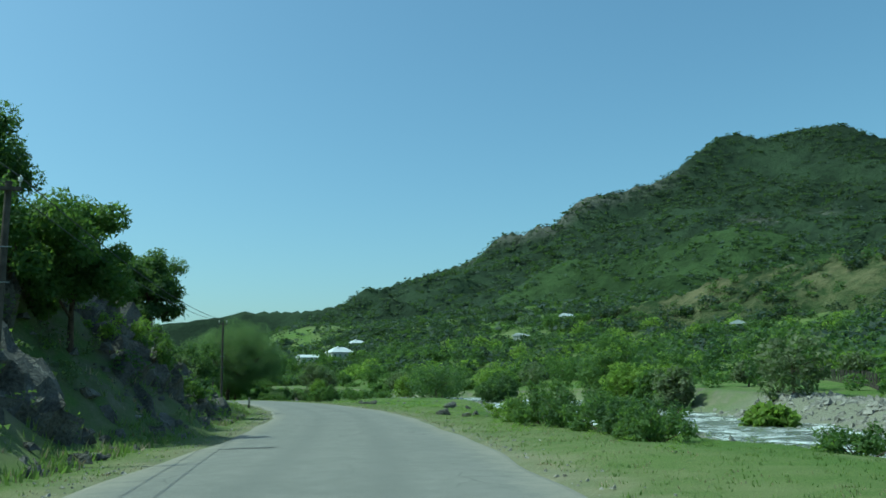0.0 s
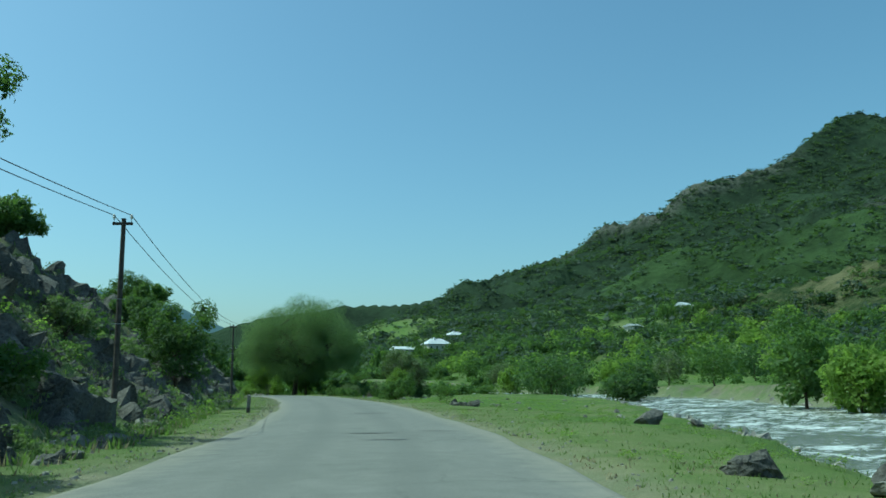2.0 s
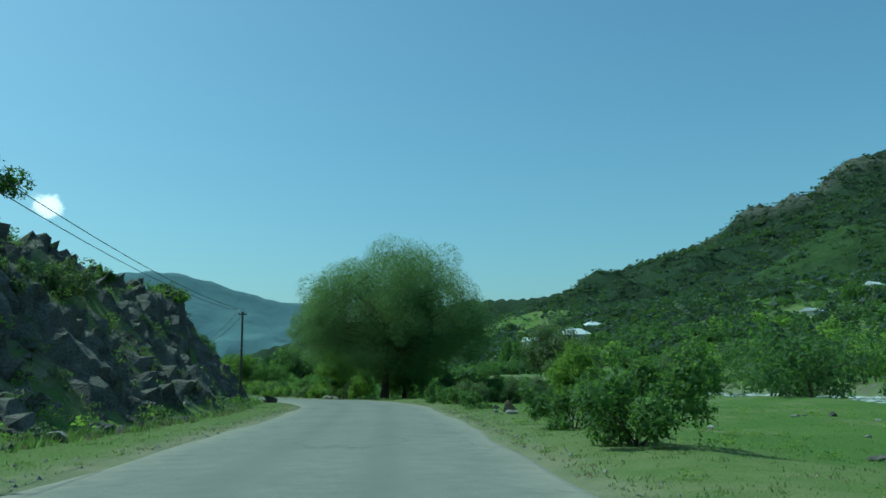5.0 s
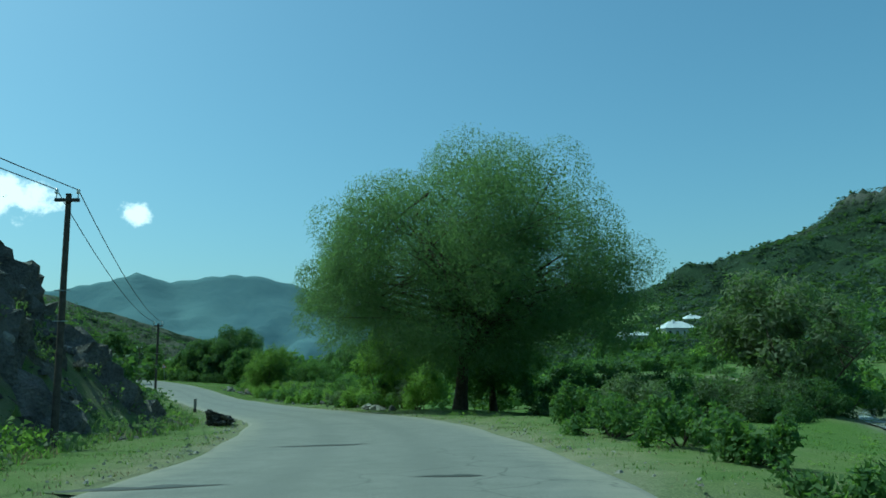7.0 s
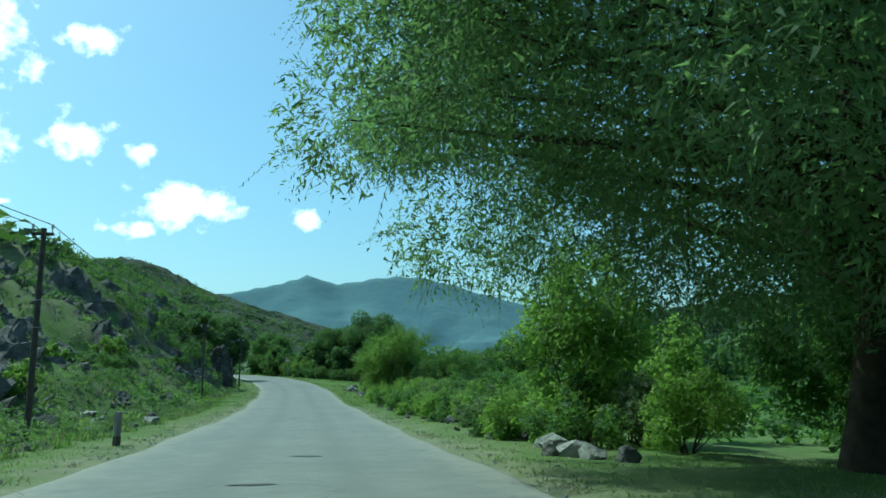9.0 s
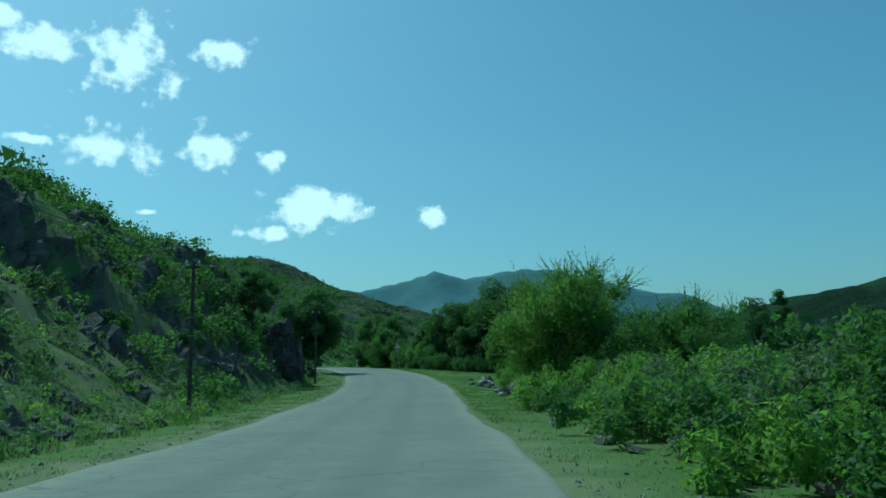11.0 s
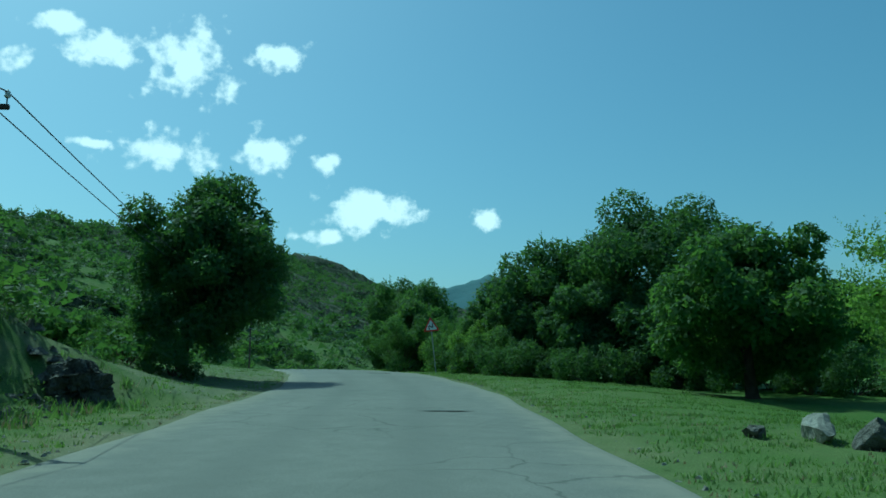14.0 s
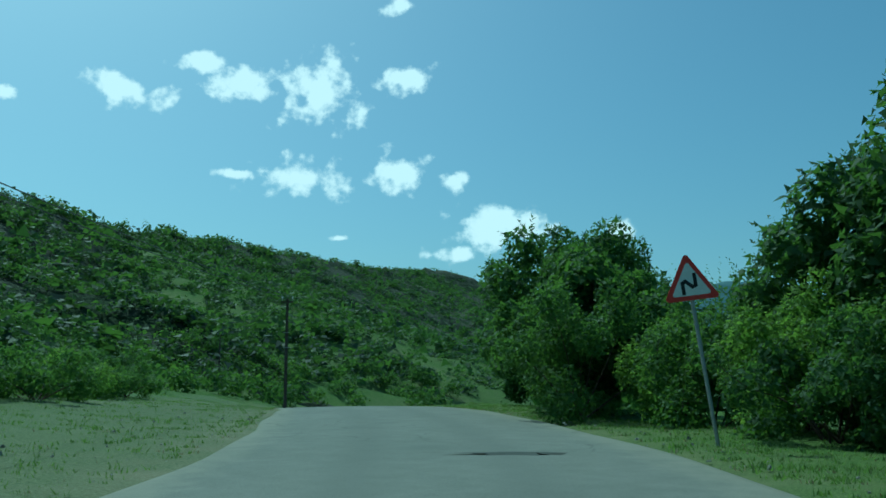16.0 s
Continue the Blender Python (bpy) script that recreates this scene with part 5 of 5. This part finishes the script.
def pebbles(name, x, y, size, mat, label, seed):
    """Countless small stones as one mesh of little wedges."""
    r = np.random.RandomState(seed)
    n = len(x)
    z = land(x, y)[0]
    base = np.array([(-1, -0.8, 0), (1, -0.6, 0), (0.7, 0.9, 0), (-0.8, 0.7, 0), (-0.5, -0.4, 1), (0.6, -0.2, 0.8), (0.3, 0.5, 1.0), (-0.5, 0.35, 0.7)])
    faces = np.array([(0, 1, 5, 4), (1, 2, 6, 5), (2, 3, 7, 6), (3, 0, 4, 7), (4, 5, 6, 7)])
    a = r.rand(n) * 6.28
    c, s = np.cos(a)[:, None], np.sin(a)[:, None]
    p = base[None] * (1 + 0.35 * r.normal(size=(n, 8, 3)))
    v = np.stack([(p[..., 0] * c - p[..., 1] * s), (p[..., 0] * s + p[..., 1] * c), p[..., 2] * 0.8 - 0.15], -1) * size[:, None, None]
    v += np.stack([x, y, z], -1)[:, None]
    f = faces[None] + (np.arange(n) * 8)[:, None, None]
    thing(name, mesh_of(name, v.reshape(-1, 3), f.reshape(-1, 4)), mat, label, "gravel", kind="stuff")


rng = np.random.RandomState(9)
n = 20000
py = rng.uniform(-4, 228, n)
d = rng.rand(n) ** 1.3 * 16
px = np.interp(py, ROAD[:, 1], ROAD[:, 0]) - HALF - np.interp(py, LEFT[:, 0], LEFT[:, 1]) * 0.8 - d
ok = waves(px, py, 9, 71, 2) + 0.4 * rng.normal(size=n) > 0.05
pebbles("scree", px[ok], py[ok], 0.05 + 0.22 * rng.rand(ok.sum()) ** 3, ROCK, "grey scree scattered over the slope", 10)
n = 4500
py = rng.uniform(-4, 285, n)
side = np.where(rng.rand(n) < 0.6, -1, 1)
d = HALF + 0.1 + np.abs(rng.normal(size=n)) * np.where((side < 0) & (py > 225), 3.5, 0.9)
i = np.clip(np.searchsorted(ROAD[:, 1], py), 1, len(ROAD) - 2)
t = ROAD[i + 1, :2] - ROAD[i - 1, :2]
t /= np.linalg.norm(t, axis=1, keepdims=True)
s = rng.uniform(-0.8, 0.8, n)
pebbles("shoulder_gravel", ROAD[i, 0] + t[:, 1] * d * side + t[:, 0] * s, ROAD[i, 1] - t[:, 0] * d * side + t[:, 1] * s, 0.012 + 0.04 * rng.rand(n) ** 3, ROCK_PALE, "pale loose gravel along the road's edge", 11)
n = 5600
i = np.where(rng.rand(n) < 0.8, rng.randint(34, 58, n), rng.randint(58, 110, n))
t = np.gradient(RIVER[:, :2], axis=0)[i]
t /= np.linalg.norm(t, axis=1, keepdims=True)
s = rng.uniform(-2, 2, n)
off = np.where(rng.rand(n) < 0.75, np.where(i < 58, rng.uniform(6, 17, n), rng.uniform(6, 11, n)), rng.uniform(-12, -6, n))
pebbles("river_cobbles", RIVER[i, 0] + t[:, 1] * off + t[:, 0] * s, RIVER[i, 1] - t[:, 0] * off + t[:, 1] * s, 0.08 + 0.3 * rng.rand(n) ** 3, ROCK_PALE, "pale cobbles on the river's banks", 12)

# ---- grass ----


def blades(name, seed, n, place, tall, mat, label, per=4, broad=1.0):
    r = np.random.RandomState(seed)
    x, y = place(r, n)
    z, rocky, dry, gravel = land(x, y)
    u = beside(ROAD, x, y)[0]
    ok = (np.abs(u) > HALF + 0.25) & (r.rand(len(x)) > np.maximum(gravel, 0.75 * rocky)) & (waves(x, y, 2.6, 81, 3) + 0.5 * r.normal(size=len(x)) > -0.25)
    x, y, z = (np.repeat(v[ok], per) for v in (x, y, z))
    k = len(x)
    x, y = x + r.normal(size=k) * 0.07, y + r.normal(size=k) * 0.07
    a, h = r.rand(k) * 6.28, tall * (0.4 + 0.9 * r.rand(k))
    w = (0.008 + 0.012 * r.rand(k)) * broad
    lx, ly = r.normal(size=k) * h * 0.35, r.normal(size=k) * h * 0.35
    p = np.stack([x, y, z - 0.02], -1)
    side = np.stack([np.cos(a) * w, np.sin(a) * w, 0 * a], -1)
    tip = p + np.stack([lx, ly, h], -1)
    v = np.stack([p - side, p + side, tip], 1).reshape(-1, 3)
    thing(name, mesh_of(name, v, np.arange(3 * k).reshape(k, 3)), mat, label, "grass", kind="stuff")


def along(lo, hi, y0, y1, power=1.5):
    def place(r, n):
        py = r.uniform(y0, y1, n)
        way = np.gradient(ROAD[:, :2], axis=0)
        way /= np.linalg.norm(way, axis=1, keepdims=True)
        t = np.stack([np.interp(py, ROAD[:, 1], way[:, k]) for k in range(2)], 1)
        x = np.interp(py, ROAD[:, 1], ROAD[:, 0])
        d = HALF + lo + (hi - lo) * r.rand(n) ** power
        d *= np.where(r.rand(n) < 0.42, -1, 1)
        return x + t[:, 1] * d, py - t[:, 0] * d
    return place


STRAW = leafy("straw_blades", (0.25, 0.22, 0.1), (0.45, 0.4, 0.22), 0.25, (0.5, 0.42, 0.18))
blades("verge_grass", 21, 46000, along(0.4, 9, -4, 290, 1.2), 0.07, GRASS_LEAF, "green grass along the road's verges")
blades("meadow_grass", 22, 36000, along(5, 26, 5, 150, 1.0), 0.06, GRASS_LEAF, "green meadow grass beside the river")
blades("lush_grass", 24, 36000, along(0.3, 8, 192, 285, 1.1), 0.075, GRASS_LEAF, "long green grass along the shaded verge", 6)


def up_slope(r, n):
    py = r.uniform(-4, 230, n)
    d = HALF + np.interp(py, LEFT[:, 0], LEFT[:, 1]) * 0.7 + 13 * r.rand(n) ** 1.2
    return np.interp(py, ROAD[:, 1], ROAD[:, 0]) - d, py


blades("slope_grass", 25, 30000, up_slope, 0.24, GRASS_LEAF, "rank green grass between the rocks of the slope", 4, 2.0)
blades("dry_slope_grass", 26, 12000, up_slope, 0.22, STRAW, "dry straw-coloured grass on the slope", 3, 2.0)
blades("dry_grass", 23, 18000, along(0.2, 3.5, -4, 280), 0.05, STRAW, "dry straw-coloured grass at the road's edge", 4)

# ---- poles and wires ----
POLES = [(-4.2, -24, 5.2), (0.1, 12.7, 4.9), (7.5, 50.8, 5.9), (9.6, 87.7, 5.65), (8.6, 127.4, 5.85), (-1.5, 159.2, 5.45), (-17.7, 196.2, 5.65), (-28.2, 222.4, 5.1), (-61.1, 268.5, 5.2), (-100, 296, 5.2)]
POLE_TOPS = []


def pole(x, y, turn, tall=5.15, lean=0.0):
    z = height(x, y)
    ob = holder("utility_pole", pose(x, y, z, lean, lean * 0.5, turn), "dark tarred timber power pole with a short crossarm", "pole", "power poles along the road")
    v, f = tubes([(np.array([(0, 0, -0.4), (0, 0, 1.5), (0, 0, 3.5), (0, 0, tall)]), (0.085, 0.08, 0.072, 0.062))], 10)
    under("post", mesh_of("post", v, f, True), TIMBER, ob)
    part("cap", box(bmesh.new(), 0.12, 0.12, 0.03, pose(0, 0, tall + 0.012), 0.006), TIMBER, ob)
    part("crossarm", box(bmesh.new(), 0.56, 0.07, 0.08, pose(0, -0.095, tall - 0.14), 0.01), TIMBER, ob, "weathered timber crossarm")
    for s in (-0.24, 0.24):
        v, f = tubes([(np.array([(s, -0.095, tall - 0.1), (s, -0.095, tall + 0.06)]), (0.012, 0.012))], 6)
        under("pin", mesh_of("pin", v, f), STEEL, ob)
        v, f = tubes([(np.array([(s, -0.095, tall + z0) for z0 in (0.0, 0.03, 0.05, 0.09, 0.11, 0.14)]), (0.02, 0.05, 0.035, 0.045, 0.03, 0.005))], 8)
        under("insulator", mesh_of("insulator", v, f, True), GLASS_WHITE, ob, "pale porcelain insulator")
    for zz in (2.9, 3.6):
        part("step_iron", box(bmesh.new(), 0.34, 0.02, 0.02, pose(0, -0.07, zz), 0.004), STEEL, ob)
    bpy.context.view_layer.update()
    m = ob.matrix_world
    POLE_TOPS.append([np.array(m @ Vector((s, -0.095, tall + 0.1))) for s in (-0.24, 0.24)])


for k, (x, y, tall) in enumerate(POLES):
    a, b = POLES[max(k - 1, 0)], POLES[min(k + 1, len(POLES) - 1)]
    turn = math.degrees(math.atan2(b[1] - a[1], b[0] - a[0])) - 90
    pole(x, y, turn, tall, lean=(0.0, 0.8, -0.6, 0.5, 0.0, 1.0, -0.5, 0.4, 0.0, 0.0)[k])
line = holder("power_line", pose(0, 0, 0), "thin dark wires strung between the poles", "wire")
for s in (0, 1):
    runs = []
    for a, b in zip(POLE_TOPS[:-1], POLE_TOPS[1:]):
        t = np.linspace(0, 1, 15)[:, None]
        p = a[s] + (b[s] - a[s]) * t
        p[:, 2] -= 4 * 0.55 * (t * (1 - t))[:, 0]
        runs.append(p[:-1])
    runs.append(POLE_TOPS[-1][s][None])
    p = np.vstack(runs)
    v, f = tubes([(p, np.full(len(p), 0.012))], 5)
    under("wire", mesh_of("wire", v, f, True), WIRE, line)

# ---- marker posts and the warning sign ----


def marker(x, y, turn, lean):
    ob = holder("marker_post", pose(x, y, height(x, y), lean, lean * 0.7, turn), "weathered concrete roadside marker post with a stained foot", "post", "marker posts")
    part("shaft", box(bmesh.new(), 0.16, 0.13, 0.55, pose(0, 0, 0.5), 0.018), CONCRETE, ob)
    part("foot", box(bmesh.new(), 0.164, 0.134, 0.42, pose(0, 0, 0.02), 0.015), TIMBER, ob, "dark stained foot")
    part("cap", box(bmesh.new(), 0.15, 0.12, 0.05, pose(0, 0, 0.79, 12), 0.012), CONCRETE, ob)


marker(11.0, 65.8, 8, 2.5)
marker(1.0, 159.3, -15, -2)


def triangle(bm, side, y, depth, round_r=0.05):
    """A rounded triangle plate standing on one edge, its middle at the origin."""
    h = side * math.sqrt(3) / 2
    corners = [Vector((-side / 2, 0, -h / 3)), Vector((side / 2, 0, -h / 3)), Vector((0, 0, 2 * h / 3))]
    ring = []
    for c in corners:
        inner = c * (1 - round_r * 2 / (2 * h / 3))
        a0 = math.atan2(c.z, c.x)
        for k in range(-3, 4):
            a = a0 + radians(20 * k)
            ring.append(inner + Vector((math.cos(a) * round_r, 0, math.sin(a) * round_r)))
    front = [bm.verts.new((p.x, y, p.z)) for p in ring]
    back = [bm.verts.new((p.x, y + depth, p.z)) for p in ring]
    bm.faces.new(front)
    bm.faces.new(back[::-1])
    n = len(ring)
    for k in range(n):
        bm.faces.new((front[k], back[k], back[(k + 1) % n], front[(k + 1) % n]))
    bmesh.ops.recalc_face_normals(bm, faces=bm.faces)
    return bm


SIGN_X, SIGN_Y = -36.85, 254.8
sz = height(SIGN_X, SIGN_Y)
sign = holder("road_sign", pose(SIGN_X, SIGN_Y, sz, 0, -6, 32), "leaning triangular double-bend warning sign on a steel post", "road sign")
lift = 5.0 - sz
v, f = tubes([(np.array([(0, 0.03, -0.4), (0, 0.03, 1.2), (0, 0.03, lift + 0.3)]), (0.032, 0.032, 0.032))], 10)
under("post", mesh_of("post", v, f, True), STEEL, sign, "grey steel post")
plate = part("border", triangle(bmesh.new(), 0.92, -0.02, 0.012), RED_PAINT, sign, "red-bordered triangular plate", pose(0, 0, lift))
part("face", triangle(bmesh.new(), 0.66, -0.026, 0.005, 0.035), WHITE_PAINT, plate, "white sign face")


def ribbon(bm, pts, w, y, depth):
    """A flat bent bar along the points."""
    for a, b in zip(pts[:-1], pts[1:]):
        dx, dz = b[0] - a[0], b[1] - a[1]
        ln = math.hypot(dx, dz)
        box(bm, ln + w * 0.8, depth, w, pose((a[0] + b[0]) / 2, y, (a[1] + b[1]) / 2, 0, -math.degrees(math.atan2(dz, dx)), 0))
        y -= 0.0006
    return bm


bm = ribbon(bmesh.new(), [(-0.125, -0.15), (-0.125, 0.02), (-0.075, 0.05), (0.03, -0.05), (0.085, -0.03), (0.085, 0.15)], 0.058, -0.031, 0.004)
part("symbol", bm, BLACK_PAINT, plate, "black zigzag symbol")
part("bracket", box(bmesh.new(), 0.5, 0.02, 0.04, pose(0, 0.005, lift - 0.18), 0.004), STEEL, sign)

# ---- houses across the valley ----


def house(x, y, z, w, d, h, rise, turn, roof, label, wins=4, hip=True, chimney=True):
    ob = holder("house", pose(x, y, z, 0, 0, turn), label, "house", "village houses")
    part("wall", box(bmesh.new(), w, d, h + 6, pose(0, 0, h / 2 - 3), 0.05), PLASTER, ob)
    bm = bmesh.new()
    o, e = 0.7, (d * 0.45 if hip else 0.0)
    pts = [(-w / 2 - o, -d / 2 - o, h), (w / 2 + o, -d / 2 - o, h), (w / 2 + o, d / 2 + o, h), (-w / 2 - o, d / 2 + o, h), (-w / 2 - o + e, 0, h + rise), (w / 2 + o - e, 0, h + rise)]
    vs = [bm.verts.new(p) for p in pts]
    lo = [bm.verts.new((p[0], p[1], p[2] - 0.18)) for p in pts[:4]]
    for q in ((0, 1, 5, 4), (1, 2, 5), (2, 3, 4, 5), (3, 0, 4)):
        bm.faces.new([vs[k] for k in q])
    for k in range(4):
        bm.faces.new((vs[k], lo[k], lo[(k + 1) % 4], vs[(k + 1) % 4]))
    bm.faces.new(lo[::-1])
    bmesh.ops.recalc_face_normals(bm, faces=bm.faces)
    r = part("roof", bm, roof, ob, "pale metal sheet roof")
    if chimney:
        part("chimney", box(bmesh.new(), 0.9, 0.9, 1.8, pose(-w * 0.12, -d * 0.1, h + rise * 0.9), 0.03), WHITE_PAINT, r, "white chimney")
    for k in range(wins):
        cx = -w / 2 + w * (k + 0.5) / wins
        win = part("window", box(bmesh.new(), 1.3, 0.1, 1.6, pose(cx, -d / 2 - 0.03, h - 1.9), 0.02), WHITE_PAINT, ob, "white window frame")
        part("pane", box(bmesh.new(), 1.1, 0.06, 1.4, pose(cx, -d / 2 - 0.07, h - 1.9), 0.0), PANE, win, "dark glass pane")


house(105.5, 452, 18.2, 13, 9, 4.0, 3.0, 12, ROOF_WHITE, "pale house with a white hipped roof among trees")
house(86, 443.6, 15.6, 11, 7, 3.4, 1.6, 8, ROOF_WHITE, "long low house with a white roof", 3, False, False)
house(140, 551, 28.9, 11, 8, 4.2, 2.2, 15, ROOF_WHITE, "pale house with a white roof farther up", 3)
house(121, 462, 18.0, 7, 6, 3.2, 1.6, 25, ROOF_WHITE, "small outbuilding with a pale roof", 2, False, False)
house(242, 432, 39.6, 8, 6, 3.2, 1.8, 30, ROOF_WHITE, "small pale house high on the hillside", 2, False, False)
house(243, 281, 22.6, 11, 7, 3.6, 1.6, 50, ROOF_WHITE, "pale house on the terraces across the river", 3, False, False)
house(300, 250, 30, 10, 7, 3.4, 1.6, 55, ROOF_GREY, "grey-roofed house on the terraces", 3, False, False)
house(205, 420, 27, 8, 6, 3.0, 1.5, 30, ROOF_GREY, "small grey-roofed shed among trees", 2, False, False)
house(-130, 395, 6, 10, 7, 3.4, 1.8, -20, ROOF_GREY, "grey-roofed house beyond the bend", 3, True, False)

# ---- tar patches on the road ----


def patch(x, y, length, width, turn, seed, mat, label):
    r = np.random.RandomState(seed)
    n = 22
    a = np.arange(n) * 2 * np.pi / n
    k = 1 + 0.22 * r.normal(size=n)
    px, py = np.cos(a) * length / 2 * k, np.sin(a) * width / 2 * k
    c, s = math.cos(radians(turn)), math.sin(radians(turn))
    X, Y = x + px * c - py * s, y + px * s + py * c
    u, z, _ = beside(ROAD, X, Y)
    Z = z + 0.045 * (1 - (u / HALF) ** 2)
    uc, zc, _ = beside(ROAD, [x], [y])
    top = np.vstack([np.stack([X, Y, Z + 0.007], 1), [[x, y, zc[0] + 0.045 * (1 - (uc[0] / HALF) ** 2) + 0.012]]])
    i = np.arange(n)
    me = mesh_of("tar_patch", top, np.stack([i, (i + 1) % n, np.full(n, n)], 1), True)
    thing("tar_patch", me, mat, label, "road patch", "patches on the road")


for k, (x, y, ln, w, turn) in enumerate([(14.2, 47.7, 1.3, 0.25, -10), (14.2, 45.1, 1.1, 0.22, -10), (16.1, 48.3, 1.0, 0.2, -10), (16.2, 61.8, 1.5, 0.4, -5), (14.8, 126.9, 1.9, 0.4, 8), (17.6, 120.7, 1.0, 0.25, 5),
                                         (13.6, 120.0, 1.8, 0.4, 5), (7.0, 156.6, 0.7, 0.25, 20), (8.3, 151.9, 0.7, 0.25, 20), (-1.1, 175.2, 0.8, 0.4, 22), (-24.1, 229.8, 1.2, 0.3, 30), (-38.9, 251.9, 1.6, 0.4, 35), (5.3, 15.5, 1.6, 0.35, -18)]):
    patch(x, y, ln, w, turn, 60 + k, PATCH, "dark tar patch on the worn asphalt")

# ---- fence of thin poles round the orchard over the river ----
fence = holder("fence", pose(0, 0, 0), "thin wooden paling fence round the orchard", "fence")
pale = bpy.data.meshes.new("paling")
bm = box(bmesh.new(), 0.09, 0.09, 1.7, pose(0, 0, 0.7), 0.012)
bm.to_mesh(pale)
bm.free()
pale.materials.append(TIMBER)
for k in range(120):
    t = k / 119
    x, y = 66 + 44 * t, 52 + 48 * t + 30 * t * t
    ob = under("paling", pale, None, fence, at=pose(x, y, height(x, y), rng.normal() * 3, rng.normal() * 3, rng.rand() * 90))

# ---- clouds ----


def cloud_material():
    m = bpy.data.materials.new("cloud")
    m.use_nodes = True
    t = m.node_tree
    t.nodes.clear()
    out = t.nodes.new("ShaderNodeOutputMaterial")
    co = t.nodes.new("ShaderNodeTexCoord")
    rand = t.nodes.new("ShaderNodeObjectInfo")
    shift = t.nodes.new("ShaderNodeVectorMath")
    shift.operation = "MULTIPLY_ADD"
    shift.inputs[1].default_value = (1, 1, 1)
    k = t.nodes.new("ShaderNodeMath")
    k.operation = "MULTIPLY"
    k.inputs[1].default_value = 9000.0
    t.links.new(rand.outputs["Random"], k.inputs[0])
    t.links.new(co.outputs["Object"], shift.inputs[0])
    t.links.new(k.outputs[0], shift.inputs[2])
    nz = t.nodes.new("ShaderNodeTexNoise")
    nz.inputs["Scale"].default_value, nz.inputs["Detail"].default_value, nz.inputs["Roughness"].default_value = 0.0075, 6.0, 0.55
    t.links.new(shift.outputs[0], nz.inputs["Vector"])
    sub = t.nodes.new("ShaderNodeVectorMath")
    sub.operation = "SUBTRACT"
    sub.inputs[1].default_value = (0.5, 0.5, 0.0)
    t.links.new(co.outputs["Generated"], sub.inputs[0])
    flat = t.nodes.new("ShaderNodeVectorMath")
    flat.operation = "MULTIPLY"
    flat.inputs[1].default_value = (2, 2, 0)
    t.links.new(sub.outputs[0], flat.inputs[0])
    ln = t.nodes.new("ShaderNodeVectorMath")
    ln.operation = "LENGTH"
    t.links.new(flat.outputs[0], ln.inputs[0])
    lump = t.nodes.new("ShaderNodeMath")
    lump.operation = "MULTIPLY_ADD"
    lump.inputs[1].default_value, lump.inputs[2].default_value = 1.75, -0.4
    t.links.new(nz.outputs["Fac"], lump.inputs[0])
    a = t.nodes.new("ShaderNodeMath")
    a.operation = "MULTIPLY_ADD"
    a.inputs[1].default_value = -0.72
    t.links.new(ln.outputs["Value"], a.inputs[0])
    t.links.new(lump.outputs[0], a.inputs[2])
    r = t.nodes.new("ShaderNodeMapRange")
    r.interpolation_type = "SMOOTHSTEP"
    r.inputs[1].default_value, r.inputs[2].default_value = -0.02, 0.3
    t.links.new(a.outputs[0], r.inputs[0])
    em = t.nodes.new("ShaderNodeEmission")
    em.inputs[0].default_value, em.inputs[1].default_value = (1.0, 0.93, 1.04, 1), 1.3
    tr = t.nodes.new("ShaderNodeBsdfTransparent")
    mx = t.nodes.new("ShaderNodeMixShader")
    t.links.new(r.outputs[0], mx.inputs[0])
    t.links.new(tr.outputs[0], mx.inputs[1])
    t.links.new(em.outputs[0], mx.inputs[2])
    t.links.new(mx.outputs[0], out.inputs["Surface"])
    return m


CLOUD = cloud_material()
CLOUDS = [(-2740, 2991, 1559, 476, 395), (-2431, 3263, 1629, 323, 174), (-2787, 2945, 1087, 531, 225), (-2461, 3239, 1131, 316, 233), (-2237, 3407, 1101, 144, 125), (-2056, 3526, 873, 486, 264),
          (-2230, 3412, 732, 270, 115), (-1554, 3786, 818, 173, 117), (-3012, 2696, 1585, 393, 183), (-3132, 2544, 1665, 231, 102), (-3008, 2701, 1110, 179, 56), (-3341, 2306, 1489, 402, 187),
          (-2453, 3299, 2054, 206, 118), (-3580, 1861, 1391, 150, 75), (-2697, 3089, 814, 99, 38)]
for x, y, z, w, h in CLOUDS:
    w, h = w * 1.4, h * 1.42
    me = mesh_of("cloud", [(-w / 2, -h / 2, 0), (w / 2, -h / 2, 0), (w / 2, h / 2, 0), (-w / 2, h / 2, 0)], [(0, 1, 2, 3)])
    ob = thing("backdrop_cloud", me, CLOUD, "small white fair-weather cloud", "cloud", kind="structure", at=look((x, y, z), (8, 150, 1.3)) @ pose(0, 0, 0, 0, 180, 0))
    ob.visible_shadow = False
